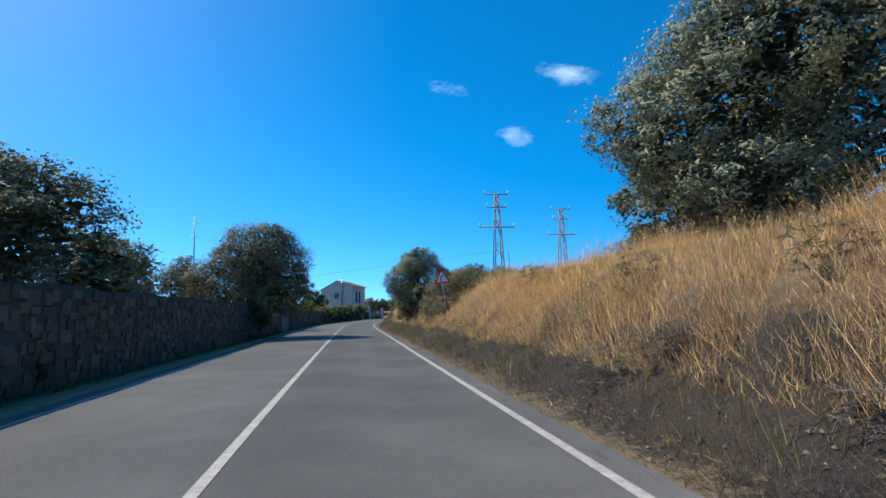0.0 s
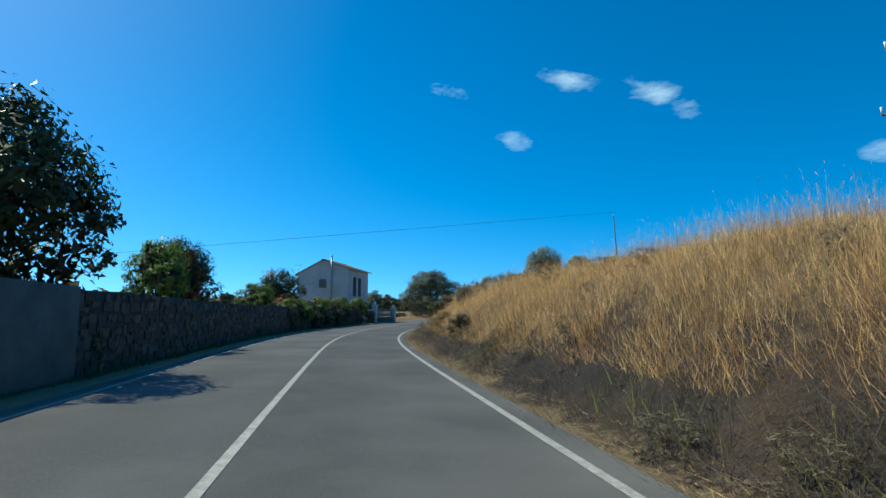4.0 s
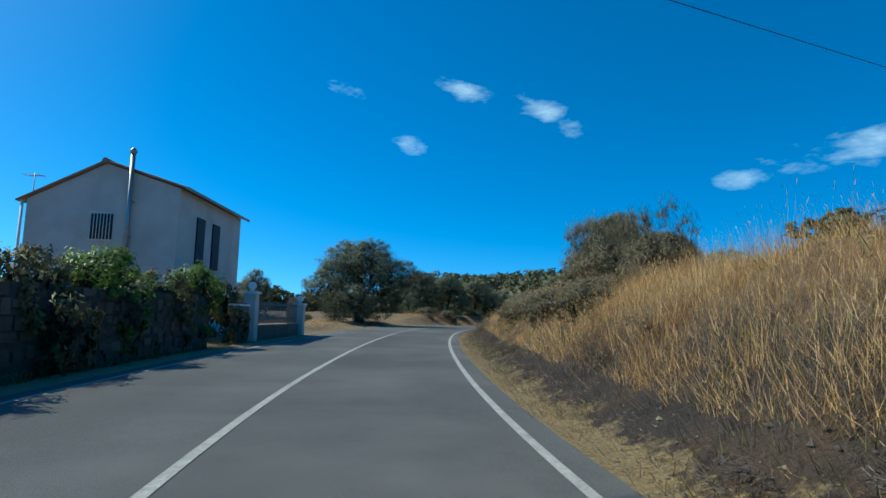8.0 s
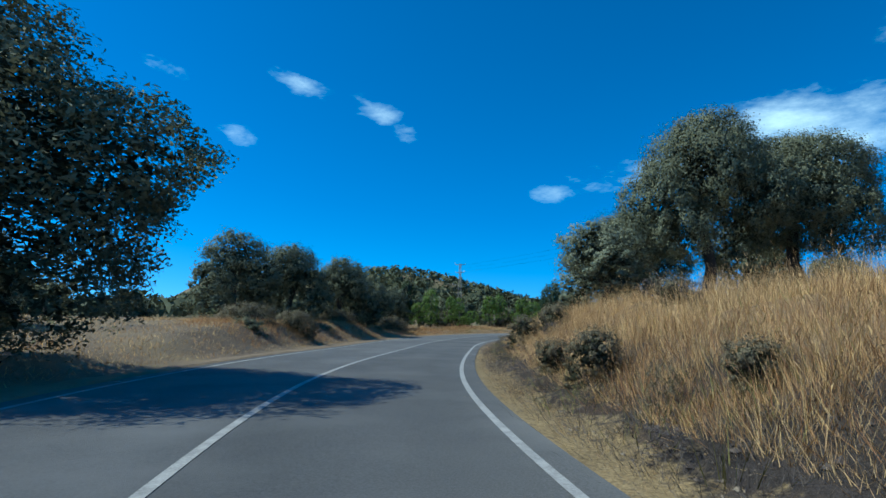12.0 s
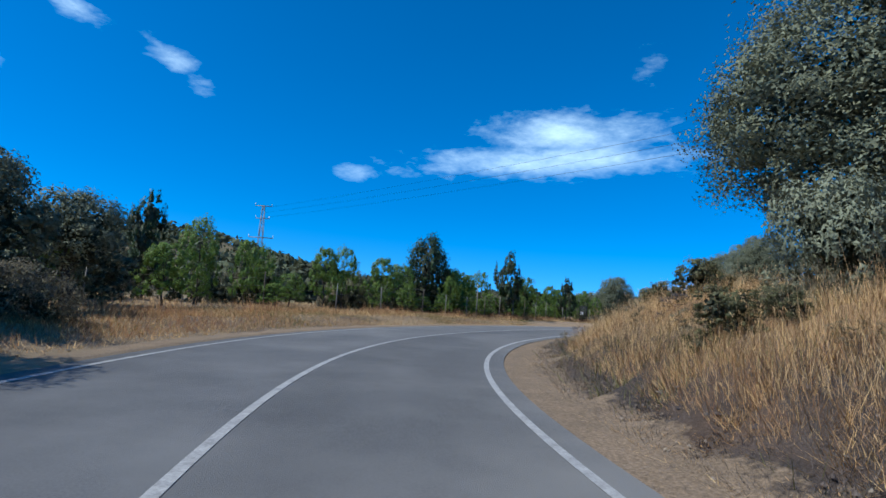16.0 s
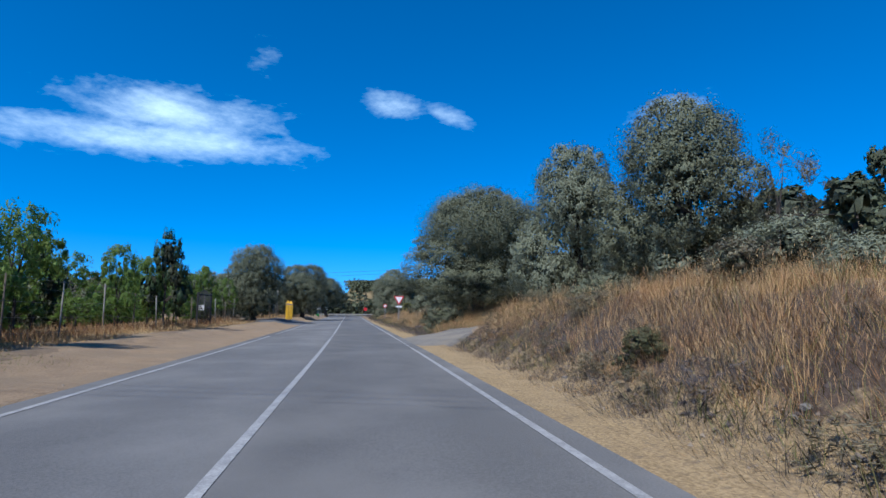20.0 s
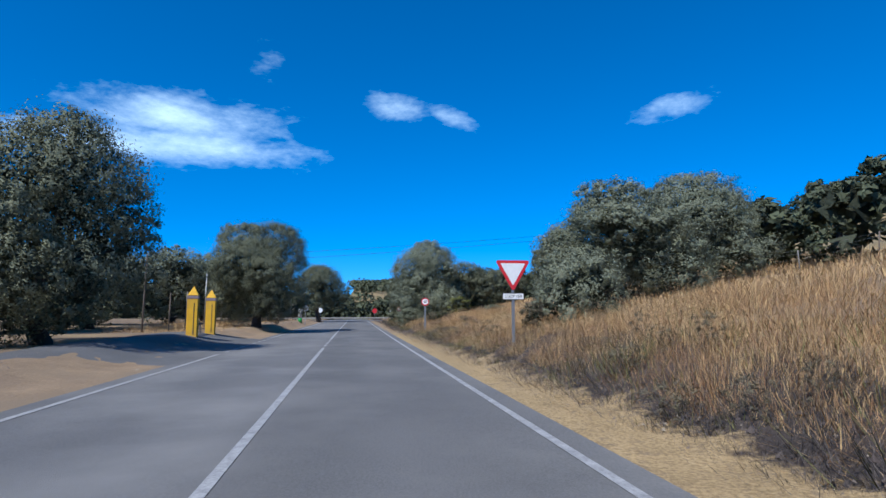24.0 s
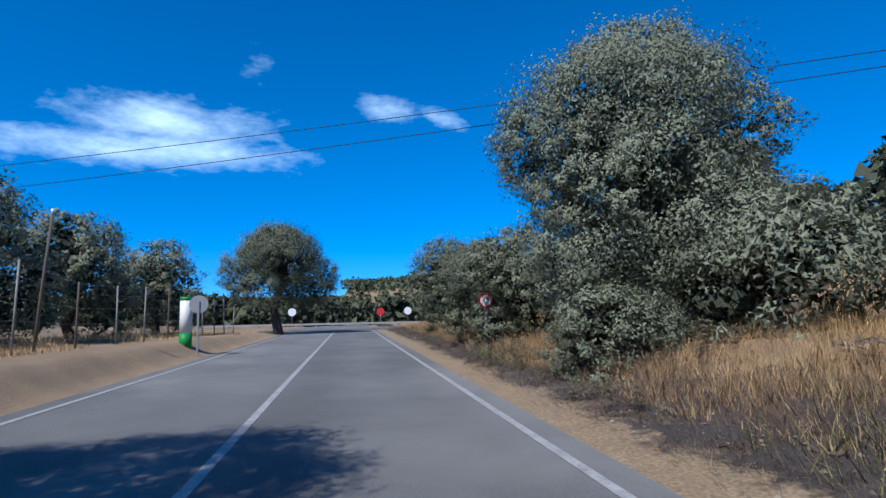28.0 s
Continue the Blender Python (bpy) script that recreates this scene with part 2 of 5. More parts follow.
GALV = material("galvanised_steel", (0.42, 0.43, 0.44), (0.33, 0.34, 0.35), 0.5, 6, 6, metal=0.8)
POSTMETAL = material("weathered_post", (0.32, 0.31, 0.29), (0.2, 0.18, 0.16), 0.7, 5, 6, metal=0.3)
DARKMETAL = material("dark_iron", (0.03, 0.03, 0.032), (0.02, 0.02, 0.022), 0.6, 5, 4)
SIGNRED = material("sign_red", (0.62, 0.035, 0.045), (0.52, 0.03, 0.04), 0.4, 8, 5)
SIGNWHITE = material("sign_white", (0.82, 0.82, 0.80), (0.74, 0.74, 0.72), 0.4, 6, 5)
SIGNBLACK = material("sign_black", (0.02, 0.02, 0.02), (0.03, 0.03, 0.03), 0.5)
SIGNBACK = material("sign_back", (0.36, 0.37, 0.38), (0.3, 0.31, 0.32), 0.5, 6, 5, metal=0.5)
YELLOW = material("yellow_paint", (0.80, 0.46, 0.03), (0.68, 0.38, 0.03), 0.8, 2.5, 7, 0.2, 25, stain=(0.55, 0.33, 0.06), stain_scale=1.5)
BAND = material("purple_grey_band", (0.30, 0.24, 0.27), (0.24, 0.2, 0.22), 0.8, 4, 5)
GREEN = material("green_paint", (0.02, 0.27, 0.06), (0.02, 0.22, 0.05), 0.5, 4, 5)
WHITE = material("white_paint", (0.82, 0.82, 0.80), (0.72, 0.72, 0.70), 0.6, 3, 6)
SHUTTER_EDGE = material("shutter_slat", (0.10, 0.115, 0.14), (0.08, 0.09, 0.11), 0.5, 8, 4)
SHUTTER = material("dark_shutter", (0.035, 0.04, 0.05), (0.025, 0.03, 0.035), 0.6, 8, 4)
WOOD = material("weathered_wood", (0.20, 0.16, 0.125), (0.13, 0.105, 0.085), 0.9, 4, 8, 0.5, 20, stretch=(1, 1, 0.15))
CONCRETE = material("concrete", (0.42, 0.40, 0.37), (0.33, 0.31, 0.285), 0.9, 2.5, 8, 0.4, 25)
HILL = material("wooded_hillside", (0.075, 0.08, 0.045), (0.12, 0.105, 0.06), 0.95, 0.05, 8, 0.8, 0.5, stain=(0.2, 0.16, 0.09), stain_scale=0.02)
CABLE = material("black_cable", (0.03, 0.03, 0.035), (0.025, 0.025, 0.03), 0.6)

# ---- the drive line: station in metres, heading in degrees; station, slope in per cent ----
HEADINGS = [(-40, 8.9), (0, 8.4), (20, 8.1), (40, 8.1), (50, 7.8), (58, 6.9), (66, 2.5), (74, -4.6), (82, -10.2), (90, -11.9), (100, -15.5), (110, -22.7), (120, -32.9), (130, -35.2), (136, -35.0), (142, -41.1), (148, -48.1), (154, -59.8), (160, -70.3), (166, -78.5), (172, -80.2), (180, -80.8), (200, -80.2), (225, -79.8), (252, -80.1), (420, -80.1)]
SLOPES = [(-40, -0.02), (0, -0.28), (30, -0.42), (48, -0.71), (60, 0.06), (75, 0.92), (90, 0.72), (105, 1.1), (118, -0.65), (128, -1.32), (140, 0.18), (152, 1.45), (165, 0.86), (180, -0.34), (250, -0.05), (420, 0.0)]
ST = np.arange(-40, 420.1, 0.25)


def smoothed(table, half):
    v = np.interp(ST, *zip(*table))
    return np.convolve(np.pad(v, half, mode="edge"), np.ones(2 * half + 1) / (2 * half + 1), "valid")


LH = smoothed(HEADINGS, 16)
LX, LY, LZ = np.cumsum(-np.sin(np.radians(LH)) * 0.25), np.cumsum(np.cos(np.radians(LH)) * 0.25), np.cumsum(smoothed(SLOPES, 12) / 400)
LX, LY, LZ = LX - LX[160], LY - LY[160], LZ - LZ[160]


def heading(s):
    return float(np.interp(s, ST, LH))


def plan(s, d):
    """World x, y of stations and offsets to the right of the drive line."""
    h = np.radians(np.interp(s, ST, LH))
    return np.interp(s, ST, LX) + d * np.cos(h), np.interp(s, ST, LY) + d * np.sin(h)


def wobble(x, y, size, seed=0):
    a = seed * 1.7
    x, y = np.asarray(x) / size, np.asarray(y) / size
    return (np.sin(x * 1.0 + 1.3 * np.sin(y * 0.9 + a) + a) + np.sin(y * 1.27 + 1.1 * np.sin(x * 1.13 - a) + 2 * a)
            + 0.6 * np.sin(2.3 * x - 1.7 * y + 3 * a) + 0.5 * np.sin(2.9 * y + 2.1 * x + a * a)) / 3.1


def step(x):
    x = np.clip(x, 0, 1)
    return x * x * (3 - 2 * x)


def lerp(s, *pairs):
    return np.interp(s, [p[0] for p in pairs], [p[1] for p in pairs])


def rise(s, d):
    """Height of the ground over the road, by station and offset."""
    s, d = np.asarray(s, float), np.asarray(d, float)
    toe = lerp(s, (0, 2.4), (60, 2.45), (100, 2.6), (130, 2.7), (150, 3.1), (180, 3.1), (192, 3.4), (206, 3.2), (222, 3.0), (260, 2.9), (300, 4.0))
    high = lerp(s, (-40, 2.3), (60, 2.3), (90, 2.0), (106, 1.6), (140, 1.6), (165, 1.6), (176, 1.8), (188, 1.65), (196.2, 1.4), (198.3, 0.4), (203, 0.3), (206, 0.7), (212, 0.95), (222, 0.9), (236, 0.72), (260, 0.75), (290, 0.3), (320, 0.1))
    wide = lerp(s, (0, 3.8), (100, 3.6), (150, 3.8), (175, 3.8), (186, 2.9), (197, 2.4), (215, 3.0), (300, 4.0))
    on = lerp(s, (0, 0.10), (100, 0.10), (150, 0.11), (185, 0.10), (203, 0.13), (209, 0.26), (220, 0.26), (236, 0.15), (270, 0.17), (300, 0.05))
    r = high * step((d - toe) / wide) + on * np.maximum(0, d - toe - wide) * (1 - lerp(s, (195, 0.35), (206, 0.45), (222, 0.45), (240, 0.35)) * step((d - lerp(s, (195, 25), (206, 13), (222, 13), (240, 25))) / lerp(s, (195, 40), (206, 14), (222, 14), (240, 40))))
    r = r + 0.0045 * lerp(s, (195, 0.0), (215, 1.0), (300, 1.0)) * np.clip(d - 22, 0, 45) ** 2
    r = r + step((d - toe) / 1.5) * (0.12 * wobble(s, d, 0.9, 1) + 0.2 * wobble(s, d, 4.0, 2))
    lt = lerp(s, (0, -5.4), (60, -5.3), (80, -5.2), (104, -5.5), (120, -5.4), (244, -5.4), (256, -4.8))
    lh = lerp(s, (-40, 0.9), (70, 0.8), (80, 0.2), (104, 0.15), (112, 0.3), (120, 0.35), (128, 1.1), (143, 1.1), (152, 0.25), (170, 0.3), (225, 0.3), (236, 0.38), (275, 0.5), (290, 0.1))
    lw = lerp(s, (0, 1.2), (100, 2.0), (135, 2.6), (160, 3.0), (235, 2.0), (262, 1.0))
    far = lerp(s, (0, 0.02), (110, 0.0), (150, 0.0), (200, 0.005), (250, 0.02))
    lf = lh * step((lt - d) / lw) + far * np.maximum(0, lt - lw - d)
    lf = lf + step((lt - d) / 2.0) * (0.05 * wobble(s, d, 1.2, 3) + 0.09 * wobble(s, d, 5.0, 4))
    return np.where(d > 0, r, lf)


def at(s, d, up=0.0):
    x, y = plan(s, d)
    return Vector((float(x), float(y), float(np.interp(s, ST, LZ)) + up))


def on_ground(s, d, up=0.0):
    return at(s, d, float(rise(s, d)) + up)


# ---- mesh helpers ----
def mesh_of(name, verts, faces, mat, smooth=False):
    me = bpy.data.meshes.new(name)
    me.from_pydata(verts, [], faces)
    me.materials.append(mat)
    if smooth:
        me.polygons.foreach_set("use_smooth", np.ones(len(me.polygons), bool))
    me.update()
    return me


def pieces_mesh(name, v, mat, normals=None):
    """A mesh of separate faces; v: faces x corners x 3; normals: the way each one's clump faces."""
    n, k = v.shape[:2]
    if normals is not None:
        turned = (np.cross(v[:, 1] - v[:, 0], v[:, 2] - v[:, 0]) * normals).sum(1) < 0
        v = np.where(turned[:, None, None], v[:, ::-1], v)
    me = bpy.data.meshes.new(name)
    me.vertices.add(n * k)
    me.vertices.foreach_set("co", v.astype(np.float32).ravel())
    me.loops.add(n * k)
    me.loops.foreach_set("vertex_index", np.arange(n * k, dtype=np.int32))
    me.polygons.add(n)
    me.polygons.foreach_set("loop_start", np.arange(0, n * k, k, dtype=np.int32))
    me.polygons.foreach_set("loop_total", np.full(n, k, dtype=np.int32))
    me.materials.append(mat)
    me.update(calc_edges=True)
    if normals is not None:
        u = normals / (np.linalg.norm(normals, axis=1, keepdims=True) + 1e-9)
        me.attributes.new("custom_normal", "FLOAT_VECTOR", "POINT").data.foreach_set("vector", np.repeat(u, k, 0).astype(np.float32).ravel())
    return me


def sheet(name, s0, s1, ds, offsets, height, mat):
    """A ribbon along the drive line; height(s, d) over the road."""
    ss = np.arange(s0, s1 + ds / 2, ds)
    S, Dd = np.meshgrid(ss, np.asarray(offsets, float), indexing="ij")
    x, y = plan(S, Dd)
    z = np.interp(S, ST, LZ) + height(S, Dd)
    n = Dd.shape[1]
    verts = np.stack([x, y, z], -1).reshape(-1, 3).tolist()
    faces = [(i * n + j, i * n + j + 1, (i + 1) * n + j + 1, (i + 1) * n + j) for i in range(len(ss) - 1) for j in range(n - 1)]
    return mesh_of(name, verts, faces, mat, True)


def part(name, bm, mat, parent, label=""):
    me = bpy.data.meshes.new(name)
    bm.to_mesh(me)
    bm.free()
    me.materials.append(mat)
    ob = new(name, me)
    ob.parent = parent
    if label:
        tagged(ob, label)
    return ob


def child(name, me, parent, m=None, label=""):
    ob = new(name, me)
    ob.parent = parent
    if m is not None:
        ob.matrix_basis = m
    return tagged(ob, label)


def box(sx, sy, sz, x=0, y=0, z=0, bevel=0.0, bm=None):
    """A box on its base at x, y, z."""
    b = bmesh.new()
    bmesh.ops.create_cube(b, size=1, matrix=Matrix.Translation((x, y, z + sz / 2)) @ Matrix.Diagonal((sx, sy, sz, 1)))
    if bevel:
        bmesh.ops.bevel(b, geom=b.edges[:], offset=bevel, segments=2, affect="EDGES")
    return b


def tube(points, radii, sides=8, bm=None):
    """A tapered tube through points."""
    bm = bm or bmesh.new()
    pts = [Vector(p) for p in points]
    rings = []
    for i, p in enumerate(pts):
        way = (pts[min(i + 1, len(pts) - 1)] - pts[max(i - 1, 0)]).normalized()
        side = way.cross(Vector((0.31, 0.95, 0.12))).normalized()
        other = way.cross(side)
        rings.append([bm.verts.new(p + (side * math.cos(a) + other * math.sin(a)) * radii[i]) for a in (math.tau * k / sides for k in range(sides))])
    for r0, r1 in zip(rings, rings[1:]):
        for k in range(sides):
            f = bm.faces.new((r0[k], r0[(k + 1) % sides], r1[(k + 1) % sides], r1[k]))
            f.smooth = True
    bm.faces.new(rings[0][::-1])
    bm.faces.new(rings[-1])
    return bm


def empty(name, m, label, category, group=""):
    ob = new(name)
    ob.empty_display_size = 0.1
    ob.matrix_basis = m
    return tagged(ob, label, category, group)


def stand(s, d, turn=0.0, up=0.0):
    """A pose on the ground whose y axis follows the road."""
    p = on_ground(s, d, up)
    return pose(p.x, p.y, p.z, 0, 0, heading(s) + turn)


# ---- ground, road and markings ----
def bank_material():
    """Grey bank soil that gives way to pale straw and sand near the asphalt."""
    m = bpy.data.materials.new("bank_ground")
    m.use_nodes = True
    n, l = m.node_tree.nodes, m.node_tree.links
    b = n["Principled BSDF"]
    b.inputs["Roughness"].default_value = 0.95
    b.inputs["Specular IOR Level"].default_value = 0.2
    b.inputs["Diffuse Roughness"].default_value = 1.0
    tc = n.new("ShaderNodeTexCoord")

    def tex(sc, det):
        t = n.new("ShaderNodeTexNoise")
        t.inputs["Scale"].default_value, t.inputs["Detail"].default_value, t.inputs["Roughness"].default_value = sc, det, 0.65
        l.new(tc.outputs["Object"], t.inputs["Vector"])
        return t.outputs[0]

    def ramp(src, lo, hi, a=0.0, z=1.0):
        r = n.new("ShaderNodeMapRange")
        for key, val in (("From Min", lo), ("From Max", hi), ("To Min", a), ("To Max", z)):
            r.inputs[key].default_value = val
        l.new(src, r.inputs["Value"])
        return r.outputs[0]

    def add(p, q):
        s_ = n.new("ShaderNodeMath")
        l.new(p, s_.inputs[0])
        l.new(q, s_.inputs[1])
        return s_.outputs[0]

    def mix(fac, p, q, mode="MIX"):
        x = n.new("ShaderNodeMix")
        x.data_type, x.blend_type = "RGBA", mode
        for key, val in (("Factor", fac), ("A", p), ("B", q)):
            if isinstance(val, tuple):
                x.inputs[key].default_value = (*val, 1)
            elif isinstance(val, float):
                x.inputs[key].default_value = val
            else:
                l.new(val, x.inputs[key])
        return x.outputs["Result"]

    zone, kind = n.new("ShaderNodeAttribute"), n.new("ShaderNodeAttribute")
    zone.attribute_name, kind.attribute_name = "beyond_verge", "straw"
    soil = mix(ramp(tex(1.6, 9), 0.3, 0.7), (0.088, 0.072, 0.066), (0.043, 0.036, 0.032))
    soil = mix(ramp(tex(0.5, 5), 0.48, 0.68), soil, (0.125, 0.084, 0.06))
    sand = mix(ramp(tex(1.2, 8), 0.3, 0.7), (0.33, 0.245, 0.175), (0.22, 0.165, 0.12))
    straw = mix(ramp(tex(2.0, 7), 0.3, 0.7), (0.49, 0.362, 0.192), (0.35, 0.255, 0.132))
    strip = mix(kind.outputs["Fac"], sand, straw)
    grain = tex(24, 5)
    strip = mix(ramp(grain, 0.36, 0.62), mix(1.0, strip, (0.55, 0.54, 0.54), "MULTIPLY"), strip)
    strip = mix(ramp(tex(5.5, 6), 0.56, 0.7, 0.0, 0.75), strip, (0.15, 0.115, 0.085))
    edge = add(zone.outputs["Fac"], add(ramp(tex(1.3, 4), 0.3, 0.7, -0.3, 0.3), ramp(tex(7.0, 5), 0.3, 0.7, -0.2, 0.2)))
    col = mix(ramp(edge, -0.12, 0.16), strip, mix(ramp(grain, 0.3, 0.6), mix(1.0, soil, (0.6, 0.6, 0.6), "MULTIPLY"), soil))
    litter = mix(ramp(tex(0.9, 6), 0.35, 0.65), (0.40, 0.285, 0.16), (0.27, 0.165, 0.095))
    col = mix(ramp(edge, 1.5, 2.2, 0.0, 0.8), col, mix(ramp(grain, 0.3, 0.6), mix(1.0, litter, (0.55, 0.53, 0.5), "MULTIPLY"), litter))
    l.new(col, b.inputs["Base Color"])
    bp = n.new("ShaderNodeBump")
    bp.inputs["Strength"].default_value, bp.inputs["Distance"].default_value = 1.0, 0.05
    l.new(tex(16, 9), bp.inputs["Height"])
    l.new(bp.outputs[0], b.inputs["Normal"])
    return m


def verge_end(s):
    return lerp(s, (0, 2.5), (45, 2.6), (60, 2.75), (90, 2.9), (130, 3.05), (145, 3.4), (165, 3.6), (178, 4.0), (190, 4.1), (206, 3.4), (244, 3.45), (252, 3.0), (300, 3.1))


BANK = bank_material()
left_d = np.concatenate([np.arange(-30, -9, 1.5), np.arange(-9, -4.4, 0.4), [-4.3, -3, 0, 1.9, 2.3]])
ground = new("ground", sheet("ground", -38, 330, 0.5, left_d, lambda s, d: rise(s, d) - 0.03, EARTH))
tagged(ground, "dry brown earth with sparse stubble beside the road", "ground", kind="structure")
face_d = np.concatenate([np.arange(2.2, 4.2, 0.1), np.arange(4.2, 6.7, 0.15)])
face = new("bank_face", sheet("bank_face", -38, 330, 0.24, face_d, lambda s, d: rise(s, d) - 0.02 + 0.012 * wobble(s, d, 0.25, 9) + step((d - 2.6) / 0.9) * (
    0.07 * wobble(s, d, 0.3, 6) + 0.06 * wobble(s, d, 0.13, 8) * wobble(s, d, 1.7, 3) + 0.05 * np.abs(wobble(s, d, 0.55, 13))), BANK))
fs_, fd_ = np.meshgrid(np.arange(-38, 330.12, 0.24), face_d, indexing="ij")
face.data.attributes.new("beyond_verge", "FLOAT", "POINT").data.foreach_set("value", (fd_ - verge_end(fs_)).astype(np.float32).ravel())
face.data.attributes.new("straw", "FLOAT", "POINT").data.foreach_set("value", lerp(fs_, (0, 0.35), (45, 0.6), (62, 1.0), (128, 1.0), (140, 0.1), (165, 0.2), (174, 0.75), (195, 0.75), (206, 0.9), (244, 1.0), (252, 0.3)).astype(np.float32).ravel())
tagged(face, "grey-brown crumbling earth bank with a strip of straw beside the road", "bank", kind="structure")
crest = new("bank_top", sheet("bank_top", -38, 330, 0.6, np.concatenate([np.arange(6.5, 11, 0.5), np.arange(11, 23.6, 1.0)]), lambda s, d: rise(s, d) - 0.03, EARTH))
tagged(crest, "dry earth above the bank under the grass", "ground", kind="structure")
gx, gy = np.meshgrid(np.arange(-330, 640, 6.0), np.arange(-160, 560, 6.0), indexing="ij")
k = ((gx.ravel()[:, None] - LX[None, ::8]) ** 2 + (gy.ravel()[:, None] - LY[None, ::8]) ** 2)
ki = k.argmin(1)
ks = ST[::8][ki]
kh = np.radians(LH[::8][ki])
kd = (gx.ravel() - LX[::8][ki]) * np.cos(kh) + (gy.ravel() - LY[::8][ki]) * np.sin(kh)
kfar = np.sqrt(k.min(1))
kd = np.where(kd > 0, kfar, -kfar)
kz = np.interp(ks, ST, LZ) + np.minimum(rise(ks, kd), 15) - 0.25 - 1.6 * step((22 - np.where(kd > 0, kfar, kfar - 6)) / 4)
hills = np.where(kd > 0, 1.0, step((gx.ravel() - 5) / 70)) * step((kfar - 75) / 150) * (21 + 8 * wobble(gx.ravel(), gy.ravel(), 60, 5)) * np.where(kd > 0, 0.9, 1.0) * lerp(ks, (300, 1.0), (380, 0.35))
kz = kz + hills + 0.4 * wobble(gx.ravel(), gy.ravel(), 14, 7) * step((kfar - 25) / 20)
m_ = gx.shape[1]
far_faces = [(i * m_ + j, (i + 1) * m_ + j, (i + 1) * m_ + j + 1, i * m_ + j + 1) for i in range(gx.shape[0] - 1) for j in range(m_ - 1)]
FIELD = material("dry_fields", (0.34, 0.25, 0.13), (0.24, 0.185, 0.10), 0.95, 0.15, 8, 0.6, 4, fine=3, stain=(0.13, 0.125, 0.06), stain_scale=0.05)
land = new("hill_land", mesh_of("hill_land", np.stack([gx.ravel(), gy.ravel(), kz], -1).tolist(), far_faces, FIELD, True))
tagged(land, "dry rolling hills of stubble and scrub beyond the road", "hillside", kind="structure")
plain = bmesh.new()
bmesh.ops.create_grid(plain, x_segments=8, y_segments=8, size=4000)
me = bpy.data.meshes.new("plain")
plain.to_mesh(me)
plain.free()
me.materials.append(HILL)
plain = new("distant_plain", me)
plain.location = (80, 120, -6)
tagged(plain, "distant wooded plain reaching the horizon", "ground", kind="structure")

EDGE_R, EDGE_L = 2.25, -4.6
ROAD_D = np.concatenate([[EDGE_L], np.arange(-4.4, 2.1, 0.2), [EDGE_R]])
road = new("road", sheet("road", -38, 330, 0.5, ROAD_D, lambda s, d: 0.012 - 0.02 * (np.abs(d + 1.15) / 3.4) ** 2, ROADWAY))
_, rd_ = np.meshgrid(np.arange(-38, 330.25, 0.5), ROAD_D, indexing="ij")
worn = np.interp(rd_, [-4.4, -4.0, -3.5, -2.7, -1.9, -1.3, -0.95, -0.5, 0.35, 1.1, 1.6, 1.9, 2.2], [1.02, 1.1, 1.16, 1.08, 1.16, 1.12, 0.92, 0.9, 0.99, 0.91, 0.95, 1.0, 1.08])
road.data.attributes.new("worn", "FLOAT", "POINT").data.foreach_set("value", worn.astype(np.float32).ravel())
tagged(road, "grey worn asphalt country road with two lanes", "road", kind="structure")


def stripe(name, s0, s1, d, w=0.105, label="white painted edge line on the asphalt"):
    me = sheet(name, s0, s1, 0.5 if s1 - s0 > 3 else (s1 - s0) / 2, [d - w / 2, d + w / 2], lambda s, dd: 0.018 - 0.02 * (np.abs(dd + 1.15) / 3.4) ** 2, PAINT)
    return tagged(new(name, me), label, "road marking", kind="structure")


CEN = "white painted centre line on the asphalt"
stripe("edge_line", -38, 196.1, 1.88)
for k in range(3):
    stripe("edge_line_dash", 196.7 + k * 1.32, 197.4 + k * 1.32, 1.88)
stripe("edge_line", 200.6, 296, 1.88)
stripe("centre_line", -38, 202.2, -1.13, label=CEN)
for s in (202.5, 203.9, 205.5):
    stripe("centre_line_dash", s, s + 0.9, -1.13, label="short white centre dash on the asphalt")
stripe("centre_line", 207.4, 233.3, -1.13, label=CEN)
for s in (234.5, 236.2, 238.0):
    stripe("centre_line_dash", s, s + 0.95, -1.13, label="short white centre dash on the asphalt")
stripe("centre_line", 239.8, 297, -1.13, label=CEN)
stripe("edge_line", -38, 205.1, -4.2)
stripe("edge_line_dash", 207.2, 207.9, -4.2)
stripe("edge_line", 208.5, 231.2, -4.2)
for k in range(8):
    stripe("edge_line_dash", 232.0 + k * 1.28, 232.7 + k * 1.28, -4.2)
stripe("edge_line", 242.2, 297, -4.2)
# verges
def verge(s0, s1, d0, d1, mat, lab, lift=0.026):
    def height(s, d):
        edge = np.minimum(np.minimum(s - s0, s1 - s) / 2, 1)
        away = np.abs(d - d0) / abs(d1 - d0)
        sink = 0.14 * step((away - 0.6 + 0.14 * wobble(s, 0 * d, 0.8, 5) + 0.1 * wobble(s, 0 * d, 0.27, 2)) / 0.5)
        return rise(s, d) - 0.022 + (lift + 0.022 + 0.018 * wobble(s, d, 0.33, 9)) * step(away / 0.16) - 0.03 * (1 - edge) - sink
    return tagged(new("verge", sheet("verge", s0, s1, 0.35, np.linspace(d0, d1, 14), height, mat)), lab, "verge", kind="structure")


verge(-38, 128, -4.55, -5.4, SAND, "dusty gravel verge along the asphalt")
verge(127, 186, -4.55, -5.5, SAND, "narrow sandy verge along the asphalt")
verge(183, 300, -4.55, -7.9, SAND, "broad sandy tan verge along the asphalt")

# ---- plants ----


